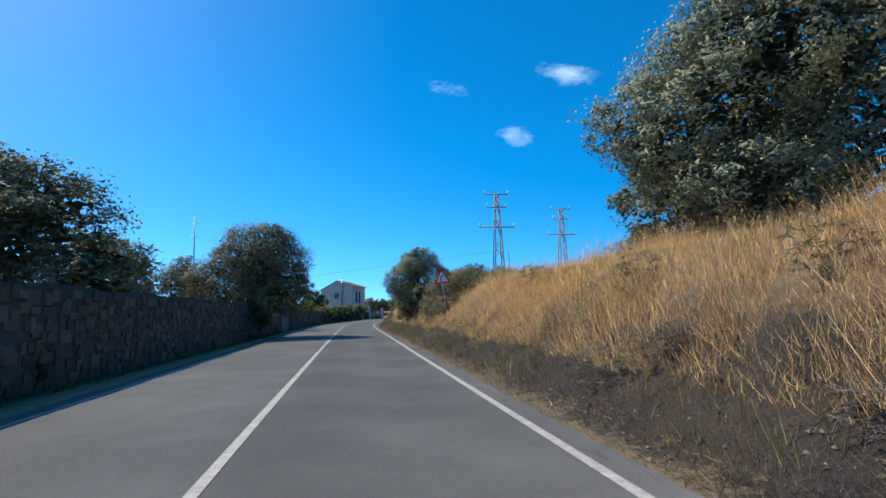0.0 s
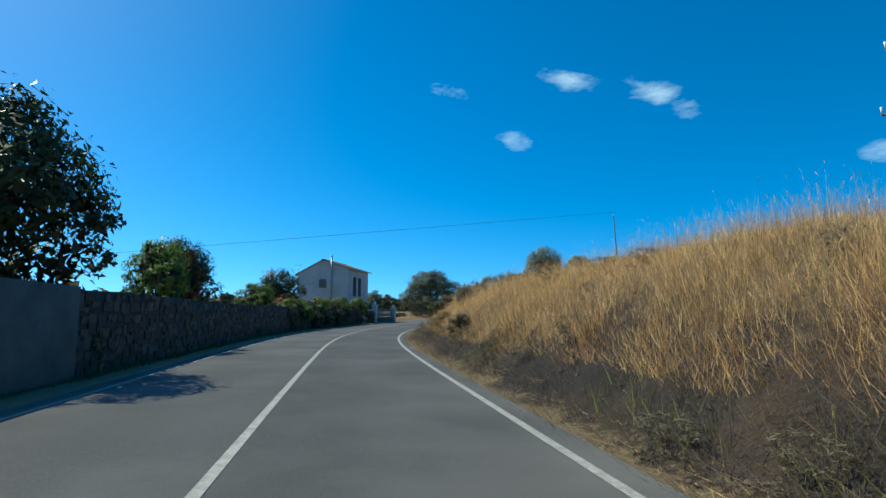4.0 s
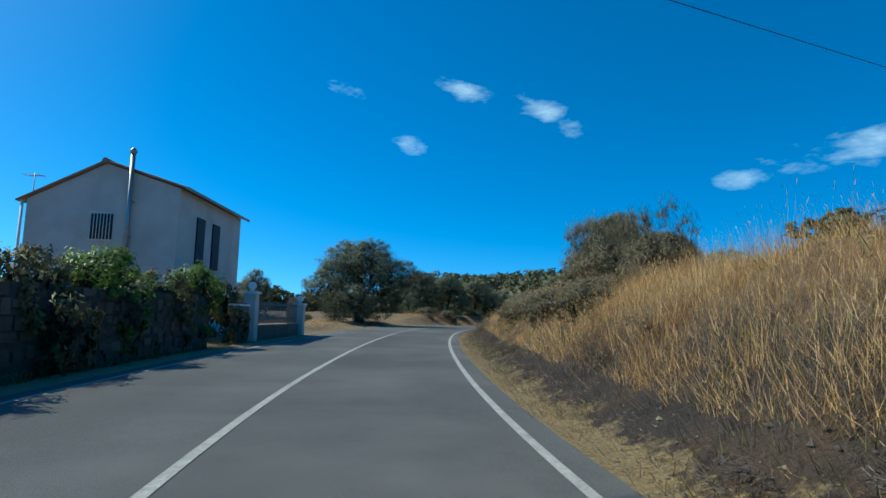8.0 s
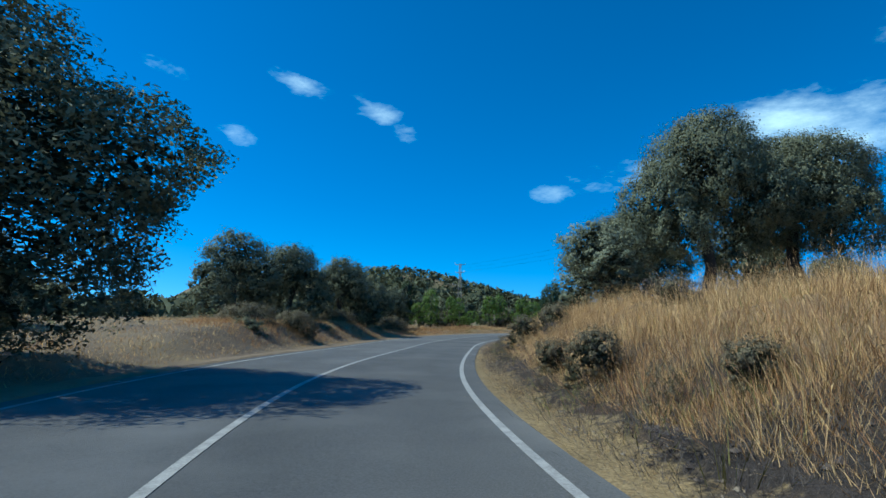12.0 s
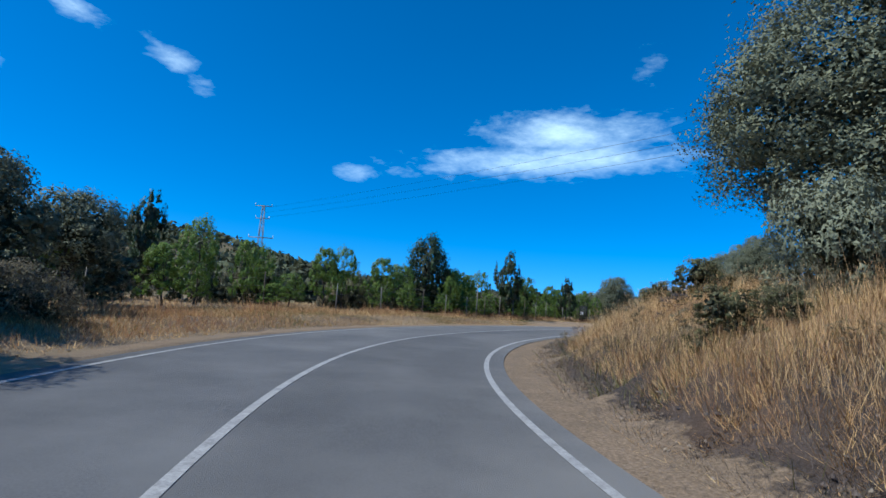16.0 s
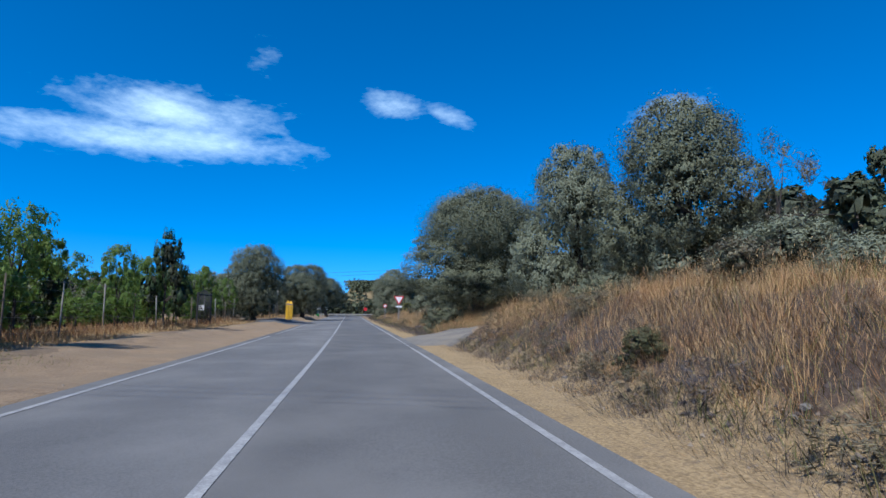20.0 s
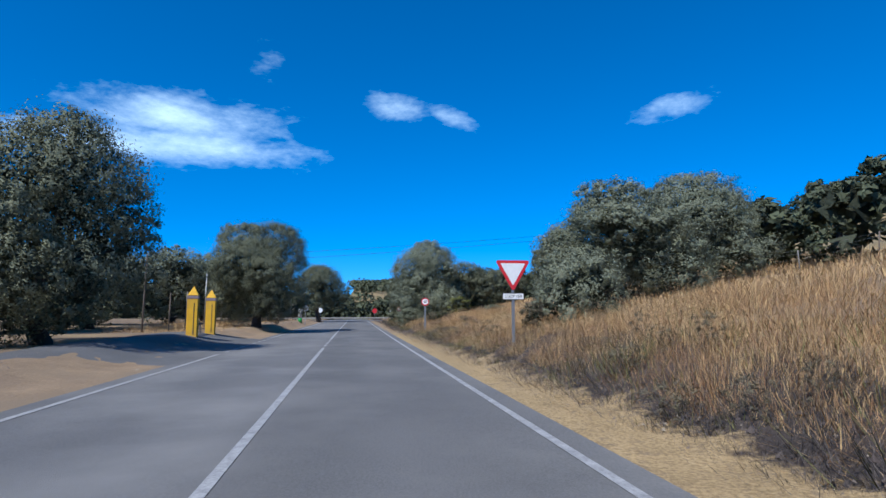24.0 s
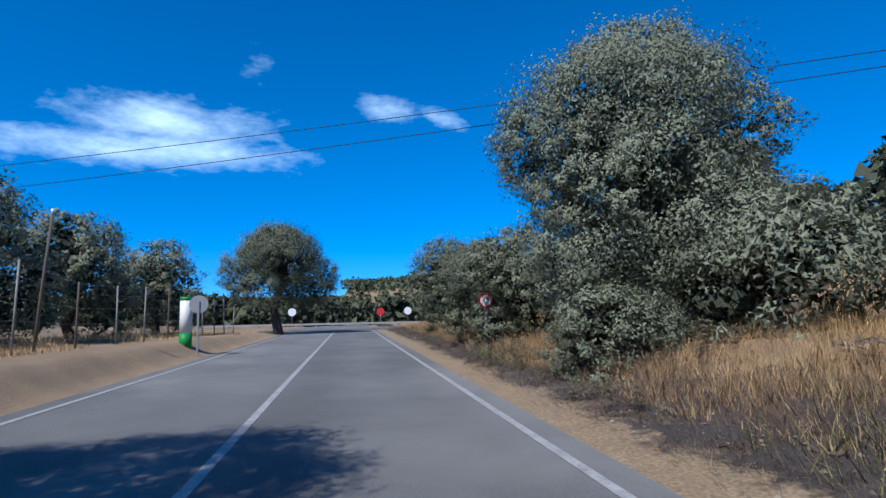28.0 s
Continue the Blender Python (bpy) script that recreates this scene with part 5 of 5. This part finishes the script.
def palm(s, d, h):
    root = empty("palm", stand(s, d), "small fan of drooping green palm fronds", "palm")
    part("trunk", tube([(0, 0, -0.1), (0.05, 0, h * 0.5), (0, 0, h)], [0.22, 0.18, 0.16], 10), BARK, root)
    r = random.Random(4)
    for k in range(18):
        az, el = k * 2.4, r.uniform(-0.1, 1.1)
        bm = bmesh.new()
        pts = []
        for q in range(9):
            u = q / 8
            rad = 1.9 * u
            pts.append(Vector((rad * math.cos(el) * math.cos(az), rad * math.cos(el) * math.sin(az), h + rad * math.sin(el) - 1.0 * u * u)))
        side = Vector((-math.sin(az), math.cos(az), 0))
        tube(pts, [0.022 - 0.0018 * q for q in range(9)], 4, bm)
        for q in range(1, 9):
            for sgn in (-1, 1):
                for off in (0.0, 0.5):
                    p0 = pts[q - 1].lerp(pts[q], off)
                    w = 0.45 * math.sin(0.5 + 2.4 * q / 8)
                    tip = p0 + side * sgn * w + (pts[q] - pts[q - 1]) * 0.9 + Vector((0, 0, -0.15))
                    f = [bm.verts.new(p0), bm.verts.new(p0 + (pts[q] - pts[q - 1]) * 0.22), bm.verts.new(tip)]
                    bm.faces.new(f)
        part("frond", bm, LEAF_GREEN, root)


palm(88.5, -14.2, 3.2)
palm(85.5, -12.6, 2.2)


# hedge of vines in front of the house
for k, (s, top, w) in enumerate(((72, 2.1, 2.2), (74.5, 2.2, 2.4), (77, 2.3, 2.4), (79.5, 2.4, 2.4), (82, 2.5, 2.3), (84.3, 2.5, 2.2), (86.6, 2.4, 2.2), (88.8, 2.5, 2.0), (91, 2.3, 2.0))):
    tree_to("dark1" if k % 2 else "hedge2", s, WALL_D - 0.5, top, w, group="vines over the garden wall", label="leafy green vine hanging over the wall")


# ---- signs ----
def plate(points, thick, y=0.0):
    """An upright plate facing -y, from outline points x, z."""
    bm = bmesh.new()
    f = [bm.verts.new((x, y, z)) for x, z in points]
    b = [bm.verts.new((x, y + thick, z)) for x, z in points]
    bm.faces.new(f)
    bm.faces.new(b[::-1])
    for i in range(len(f)):
        j = (i + 1) % len(f)
        bm.faces.new((f[j], f[i], b[i], b[j]))
    bmesh.ops.recalc_face_normals(bm, faces=bm.faces[:])
    return bm


def rounded_triangle(side, r, down=False):
    h = side * math.sqrt(3) / 2
    cs = [(0, 2 * h / 3), (-side / 2, -h / 3), (side / 2, -h / 3)]
    pts = []
    for cx_, cz_ in cs:
        ln = math.hypot(cx_, cz_)
        ccx, ccz = cx_ * (1 - 2 * r / ln), cz_ * (1 - 2 * r / ln)
        base = math.atan2(cz_, cx_)
        pts += [(ccx + r * math.cos(base + q), ccz + r * math.sin(base + q)) for q in (-1.05, -0.5, 0, 0.5, 1.05)]
    return [(x, -z) for x, z in pts][::-1] if down else pts


def circle(r, n=28):
    return [(r * math.cos(math.tau * k / n), r * math.sin(math.tau * k / n)) for k in range(n)]


def lifted(points, z):
    return [(x, zz + z) for x, zz in points]


def lettering(text, size, z, y, mat, parent, name="lettering"):
    cu = bpy.data.curves.new("text", "FONT")
    cu.body, cu.size, cu.align_x, cu.align_y = text, size, "CENTER", "CENTER"
    tmp = bpy.data.objects.new("text", cu)
    scene.collection.objects.link(tmp)
    dg = bpy.context.evaluated_depsgraph_get()
    me = bpy.data.meshes.new_from_object(tmp.evaluated_get(dg))
    bpy.data.objects.remove(tmp)
    me.materials.clear()
    me.materials.append(mat)
    return child(name, me, parent, pose(0, y, z, 90, 0, 0))


def sign_root(name, s, d, label, turn=0.0, lean=0.0, up=0.0):
    p = on_ground(s, d, up)
    return empty(name, pose(p.x, p.y, p.z, 0, lean, heading(s) + turn), label, "road sign")


cs_ = sign_root("curve_sign", 22.9, 3.85, "red-bordered triangular bend warning sign on a thin leaning post", lean=-6)
zc = 2.62 - float(rise(22.9, 3.85))
part("post", tube([(0, 0.03, -0.3), (0, 0.03, zc + 0.3)], [0.021, 0.021], 8), GALV, cs_)
pl = part("border", plate(lifted(rounded_triangle(0.74, 0.045), zc), 0.012), SIGNRED, cs_)
part("face", plate(lifted(rounded_triangle(0.52, 0.02), zc), 0.003, -0.004), SIGNWHITE, pl)
bm = bmesh.new()
arc = [(-0.05, -0.12), (-0.05, 0.0), (-0.03, 0.07), (0.04, 0.10)]
for (x0, z0), (x1, z1) in zip(arc, arc[1:]):
    nx, nz = -(z1 - z0), (x1 - x0)
    q = 0.022 / math.hypot(nx, nz)
    bm.faces.new([bm.verts.new((x, -0.008, zc + z)) for x, z in ((x0 - nx * q, z0 - nz * q), (x1 - nx * q, z1 - nz * q), (x1 + nx * q, z1 + nz * q), (x0 + nx * q, z0 + nz * q))])
bm.faces.new([bm.verts.new((x, -0.008, zc + z)) for x, z in ((0.03, 0.06), (0.10, 0.115), (0.03, 0.145))])
part("arrow", bm, SIGNBLACK, pl)

ys = sign_root("give_way_sign", 227.2, 4.15, "give-way sign with a red-bordered white inverted triangle and plate below")
zy = 2.0
part("post", box(0.08, 0.04, zy + 0.55, 0, 0.04, -0.3, 0.006), GALV, ys)
pl = part("border", plate(lifted(rounded_triangle(0.98, 0.05, True), zy), 0.012), SIGNRED, ys)
part("face", plate(lifted(rounded_triangle(0.7, 0.02, True), zy), 0.003, -0.004), SIGNWHITE, pl)
pp_ = part("plate", plate([(-0.3, 1.22), (0.3, 1.22), (0.3, 1.4), (-0.3, 1.4)], 0.01), SIGNBLACK, ys)
part("plate_face", plate([(-0.285, 1.235), (0.285, 1.235), (0.285, 1.385), (-0.285, 1.385)], 0.003, -0.004), SIGNWHITE, pp_)
lettering("STOP 150", 0.115, 1.308, -0.007, SIGNBLACK, pp_)


def speed_sign(s, d, text, z, up=0.0):
    root = sign_root("speed_limit_sign", s, d, "round red-bordered speed limit sign reading " + text, up=up)
    part("post", box(0.08, 0.04, z + 0.5, 0, 0.04, -0.4, 0.006), GALV, root)
    p_ = part("border", plate(lifted(circle(0.235), z), 0.012), SIGNRED, root)
    part("face", plate(lifted(circle(0.172), z), 0.003, -0.004), SIGNWHITE, p_)
    lettering(text, 0.215, z, -0.008, SIGNBLACK, p_)


speed_sign(245.2, 4.05, "60", 1.66)
speed_sign(267.6, 4.3, "40", 1.5)
back = sign_root("sign_back", 270.0, -4.9, "round road sign seen from its grey back", turn=180)
part("post", box(0.07, 0.04, 2.1, 0, 0.04, -0.3, 0.006), GALV, back)
part("disc", plate(lifted(circle(0.3), 1.7), 0.012), SIGNBACK, back)

# yellow gate pillars at the entrance
def yellow_pillar(s, d, turn):
    root = empty("yellow_pillar", stand(s, d, turn), "yellow painted gate pillar with a pyramid top and grey band", "pillar", "yellow gate pillars")
    part("shaft", box(0.42, 0.52, 1.72, 0, 0, -0.15, 0.015), YELLOW, root)
    part("band", box(0.45, 0.55, 0.12, 0, 0, 1.57, 0.01), BAND, root)
    bm = bmesh.new()
    q = [bm.verts.new((x, y, 1.712)) for x, y in ((-0.215, -0.265), (0.215, -0.265), (0.215, 0.265), (-0.215, 0.265))]
    tip = bm.verts.new((0, 0, 2.1))
    bm.faces.new(q[::-1])
    for i in range(4):
        bm.faces.new((q[i], q[(i + 1) % 4], tip))
    part("pyramid", bm, YELLOW, root)
    part("iron_strip", box(0.02, 0.02, 1.3, 0.06, -0.27, 0.1), WOOD, root)
    part("iron_strip", box(0.02, 0.02, 1.3, 0.215, -0.1, 0.1), WOOD, root)


yellow_pillar(237.6, -6.75, 8)
yellow_pillar(240.6, -6.75, 8)
gate = empty("low_barrier", stand(239.1, -7.0), "low wooden barrier between the yellow pillars", "barrier")
for y in (-0.7, 0.0, 0.7):
    part("post", box(0.09, 0.09, 0.62, 0, y, -0.1), WOOD, gate)
part("rail", box(0.07, 1.7, 0.1, 0.05, 0, 0.4), WOOD, gate)
apron = new("entrance_apron", sheet("entrance_apron", 226, 243, 0.5, np.linspace(-8.2, -4.5, 8), lambda s, d: np.maximum(rise(s, d), 0) + 0.055 * step((-4.5 - d) / 0.4) - 0.02 - 0.05 * step((228 - s) / 2) - 0.05 * step((s - 241) / 2), ASPHALT))
tagged(apron, "asphalt apron of the entrance beside the road", "driveway", kind="structure")
track = new("gravel_track", sheet("gravel_track", 196.6, 204.2, 0.4, np.linspace(2.2, 18, 20), lambda s, d: rise(s, d) - 0.03 + 0.16 * step((d - 2.2) / 0.9) - 0.25 * step(197.6 - s) - 0.25 * step(s - 203.2), GRAVEL))
tagged(track, "pale gravel track joining the road", "track", kind="structure")

# white and green bollard sign
tot = empty("roadside_column", stand(270.6, -5.45), "white roadside column with a green base and top band", "column")
part("column", tube([(0, 0, 0.42), (0, 0, 1.62)], [0.2, 0.2], 20), WHITE, tot)
part("base", tube([(0, 0, -0.1), (0, 0, 0.42)], [0.205, 0.205], 20), GREEN, tot)
part("top_band", tube([(0, 0, 1.52), (0, 0, 1.64)], [0.205, 0.205], 20), GREEN, tot)


# ---- fences ----
def wire_fence(name, s0, s1, gap, d, h, label, seed):
    r = random.Random(seed)
    p = at(s0, d(s0))
    root = empty(name, Matrix.Translation(p), label, "fence")
    n = int((s1 - s0) / gap) + 1
    tops = []
    for k in range(n):
        s = s0 + k * gap + r.uniform(-0.25, 0.25)
        q = on_ground(s, d(s)) - p
        lean = Vector((r.uniform(-0.08, 0.08), r.uniform(-0.08, 0.08), h * r.uniform(0.88, 1.12)))
        part("post", tube([q - Vector((0, 0, 0.2)), q + lean], [0.032, 0.026], 6), POSTMETAL if k % 3 else WOOD, root)
        tops.append((q, lean))
    for f in (0.12, 0.36, 0.6, 0.82, 0.97):
        part("wire", tube([q + lean * f for q, lean in tops], [0.004] * n, 4), POSTMETAL, root)
    return root


wire_fence("wire_fence", 156, 226, 3.1, lambda s: -9.7 - 8.0 * float(step((176 - s) / 20)), 1.75, "wire mesh fence with grey posts along the orchard", 2)
wire_fence("wire_fence", 243, 289, 2.6, lambda s: -9.3 + 2.2 * float(step((s - 252) / 10)), 1.9, "wire fence with thin grey posts by the olive trees", 3)
wire_fence("wire_fence", 206, 262, 4.5, lambda s: 22.0, 1.1, "low wire fence across the dry slope", 5)


def thin_pole(s, d, h, lean, label, mat, r0=0.07, group=""):
    root = empty("utility_pole", stand(s, d), label, "pole", group)
    part("shaft", tube([(0, 0, -0.3), (lean * 0.5, 0, h / 2), (lean, 0, h)], [r0, r0 * 0.85, r0 * 0.7], 8), mat, root)
    part("insulator", tube([(lean, 0, h), (lean, 0, h + 0.12)], [0.03, 0.045], 8), WHITE, root)
    return root


thin_pole(91.5, 18.35, 7.0, -0.35, "thin leaning wooden pole in the dry grass", WOOD, 0.06)
thin_pole(261.5, 17.2, 5.6, -0.1, "pale concrete utility pole on the slope", CONCRETE, 0.11)
thin_pole(241.0, -9.9, 3.6, 0.05, "thin dark pole beside the fence", WOOD, 0.045)
thin_pole(250.0, -9.4, 3.2, 0.05, "thin grey pole beside the fence", GALV, 0.045)
thin_pole(265.6, -7.6, 3.4, 0.25, "dark pole with slanting braces by the fence", WOOD, 0.045)
thin_pole(183.0, -9.9, 2.6, 0.0, "tall fence pole beside the orchard", POSTMETAL, 0.04)


def pylon(s, d, h, turn, scale=1.0):
    x, y = plan(s, d)
    z = float(np.interp(s, ST, LZ)) + min(float(rise(s, d)), 9) - 0.3
    root = empty("pylon", pose(float(x), float(y), z, 0, 0, turn), "grey steel lattice power pylon", "pylon")
    half = lambda q: (0.45 - 0.33 * q) * scale
    corners = ((1, 1), (-1, 1), (-1, -1), (1, -1))
    for cx_, cy_ in corners:
        part("leg", tube([(cx_ * half(0), cy_ * half(0), 0), (cx_ * half(1), cy_ * half(1), h)], [0.045, 0.035], 4), POSTMETAL, root)
    levels = 9
    for k in range(levels):
        q0, q1 = k / levels, (k + 1) / levels
        for i in range(4):
            (ax, ay), (bx, by) = corners[i], corners[(i + 1) % 4]
            if k % 2:
                ax, ay, bx, by = bx, by, ax, ay
            part("brace", tube([(ax * half(q0), ay * half(q0), h * q0), (bx * half(q1), by * half(q1), h * q1)], [0.022, 0.022], 4), POSTMETAL, root)
    for z_, reach in ((h * 0.66, 1.45), (h * 0.86, 0.8), (h * 0.99, 1.0)):
        arm = part("arm", tube([(-reach * scale, 0, z_), (reach * scale, 0, z_)], [0.05, 0.05], 4), POSTMETAL, root)
        for sgn in (-1, 1):
            part("insulator", tube([(sgn * reach * scale, 0, z_ + 0.02), (sgn * reach * scale, 0, z_ + 0.3)], [0.03, 0.05], 6), WHITE, arm)
    return root


pylon(43.5, 11.6, 8.2, 10)
pylon(54.0, 21.0, 8.0, 10)
pylon(189.0, -42.0, 11.6, -50)
mast = empty("aerial_mast", stand(52.0, -14.0), "slim steel aerial mast behind the wall", "mast")
part("shaft", tube([(0, 0, 0), (0, 0, 9.4)], [0.09, 0.04], 6), GALV, mast)
for z in (7.6, 8.8):
    part("crossbar", tube([(-0.35, 0, z), (0.35, 0, z)], [0.02, 0.02], 5), GALV, mast)


def cable(p0, p1, sag, r, label):
    pts = [p0.lerp(p1, k / 24) - Vector((0, 0, sag * 4 * (k / 24) * (1 - k / 24))) for k in range(25)]
    bm = tube([p - p0 for p in pts], [r] * 25, 5)
    me = bpy.data.meshes.new("cable")
    bm.to_mesh(me)
    bm.free()
    me.materials.append(CABLE)
    ob = new("cable", me)
    ob.location = p0
    return tagged(ob, label, "cable")


cable(at(72.2, -19.0, 4.9), at(91.5, 18.3, 10.4), 0.02, 0.012, "thin black cable strung over the road")
cable(at(285, -40, 7.4), at(261.5, 17.2, 8.3), 0.5, 0.014, "thin black cable strung over the road")
cable(at(287, -40, 6.6), at(261.5, 17.2, 7.9), 0.5, 0.014, "thin black cable strung over the road")

for k in range(3):
    cable(at(189.0, -42.0, 11.4 - 0.6 * k), at(158.0, 30.0, 11.6 - 0.6 * k), 0.5, 0.008, "thin pale power line strung from the pylon")
iron = empty("iron_gate", stand(213.5, -9.4, 0), "closed black iron gate with upright bars", "gate")
for y in (-1.6, 1.6):
    part("post", box(0.12, 0.12, 2.3, 0, y, -0.2, 0.01), DARKMETAL, iron)
for z in (0.15, 1.1, 1.95):
    part("rail", box(0.04, 3.1, 0.05, 0, 0, z), DARKMETAL, iron)
for kk in range(22):
    part("bar", tube([(0, -1.5 + kk * 0.143, 0.05), (0, -1.5 + kk * 0.143, 2.05 + 0.2 * math.sin(math.pi * kk / 21))], [0.012, 0.012], 6), DARKMETAL, iron)

# shed in the orchard
shed = empty("garden_shed", stand(211.0, -19.5, 0), "small pale shed among the orchard trees", "shed")
part("wall", box(2.2, 2.6, 1.5, 0, 0, -0.1, 0.02), CONCRETE, shed)
part("roof", box(2.5, 2.9, 0.1, 0, 0, 1.38, 0.02), ROOFTILE, shed)
notice = empty("notice_board", stand(213.0, -9.5, 0), "small white notice board on the fence", "sign")
part("board", box(0.45, 0.02, 0.32, 0, -0.05, 1.0), SIGNWHITE, notice)
part("post", tube([(0, 0, -0.1), (0, 0, 1.4)], [0.02, 0.02], 6), POSTMETAL, notice)

# junction at the end of the road
cross = new("cross_road", sheet("cross_road", 300, 309, 1.0, np.linspace(-60, 60, 25), lambda s, d: 0.03 + 0 * s, ASPHALT))
tagged(cross, "asphalt cross road at the junction", "road", kind="structure")
rail = empty("guard_rail", stand(311, -2.0, 0), "low white barrier beyond the junction", "barrier")
for k in range(9):
    part("post", box(0.14, 0.14, 0.55, -13 + k * 2.9, 0, -0.1), CONCRETE, rail)
part("rail", box(24, 0.1, 0.2, -1.4, -0.1, 0.28), CONCRETE, rail)
for s, d, lab, mat in ((312, 3.4, "red round sign beyond the junction", SIGNRED), (312, -6.0, "white sign beyond the junction", SIGNWHITE), (313, 6.5, "white sign on a pole beyond the junction", SIGNWHITE)):
    js = sign_root("junction_sign", s, d, lab)
    part("post", tube([(0, 0.03, -0.2), (0, 0.03, 1.9)], [0.03, 0.03], 6), GALV, js)
    part("disc", plate(lifted(circle(0.42), 1.6), 0.012), mat, js)

def rock(s, d, size, seed, label="pale weathered stone lying on the bank"):
    r = random.Random(seed)
    bm = bmesh.new()
    bmesh.ops.create_icosphere(bm, subdivisions=2, radius=size)
    for v in bm.verts:
        v.co = Vector((v.co.x * 1.25, v.co.y, v.co.z * 0.7)) * r.uniform(0.82, 1.12)
    me = bpy.data.meshes.new("rock")
    bm.to_mesh(me)
    bm.free()
    me.materials.append(GRAVEL)
    ob = new("rock", me)
    ob.matrix_basis = stand(s, d, r.uniform(0, 360), size * 0.15)
    tagged(ob, label, "stone", "loose stones")


rock(22.2, 3.22, 0.11, 1, "pale stone at the foot of the sign post")
rr = random.Random(8)
for k in range(26):
    s = rr.uniform(18, 190)
    rock(s, float(toe_of(s)) + rr.uniform(0.1, 1.5), rr.uniform(0.03, 0.075), 20 + k)

def rubble(name, label, mat, s0, s1, d0, d1, count, small, large, seed, base):
    """Clods and pebbles strewn along the road, half sunk."""
    r = np.random.default_rng(seed)
    ss = r.uniform(s0, s1, count)
    dd_ = base(ss) + d0 + (d1 - d0) * r.random(count)
    ok = ~((ss > 196.4) & (ss < 204.4) & (dd_ > 0))
    ss, dd_ = ss[ok], dd_[ok]
    x, y = plan(ss, dd_)
    z = np.interp(ss, ST, LZ) + rise(ss, dd_) - 0.005
    size = small + (large - small) * r.random(len(ss)) ** 3
    tips = np.array([(1, 0, 0), (0, 1, 0), (-1, 0, 0), (0, -1, 0), (0, 0, 0.8)])
    pts = tips[None] * (size[:, None] * r.uniform(0.6, 1.3, (len(ss), 5)))[:, :, None] + r.normal(0, 0.12, (len(ss), 5, 3)) * size[:, None, None]
    turn_ = r.uniform(0, math.tau, len(ss))
    c_, s_ = np.cos(turn_)[:, None], np.sin(turn_)[:, None]
    pts = np.stack([pts[..., 0] * c_ - pts[..., 1] * s_, pts[..., 0] * s_ + pts[..., 1] * c_, pts[..., 2]], -1) + np.stack([x, y, z], -1)[:, None]
    faces = (np.array([(0, 1, 4), (1, 2, 4), (2, 3, 4), (3, 0, 4)])[None] + 5 * np.arange(len(ss))[:, None, None]).reshape(-1, 3)
    return tagged(new(name, mesh_of(name, pts.reshape(-1, 3).tolist(), faces.tolist(), mat)), label, "stones", kind="stuff")


CLOD = material("earth_clods", (0.16, 0.13, 0.112), (0.09, 0.072, 0.062), 0.95, 2.0, 5, island=0.35)
PEBBLE = material("verge_pebbles", (0.34, 0.28, 0.215), (0.24, 0.19, 0.145), 0.95, 2.0, 5, island=0.3)
rubble("earth_clods", "crumbled grey-brown clods at the foot of the bank", CLOD, -4, 290, 0.35, 2.0, 9000, 0.012, 0.06, 31, toe_of)
rubble("pebbles", "small pale pebbles on the verge beside the asphalt", PEBBLE, -4, 290, -0.1, 0.9, 7000, 0.008, 0.035, 32, toe_of)
rubble("pebbles", "small pale pebbles on the sandy verge", PEBBLE, 120, 290, -3.0, -0.2, 6000, 0.008, 0.04, 33, lambda q: -4.6 + 0 * q)

# stones of the wall that lie nearest, each a piece of its own
for s, z, w, h in singles:
    child("stone", mesh_of("stone", stone_at(rk, s, z, w, h), BOX_F, STONE), wall)
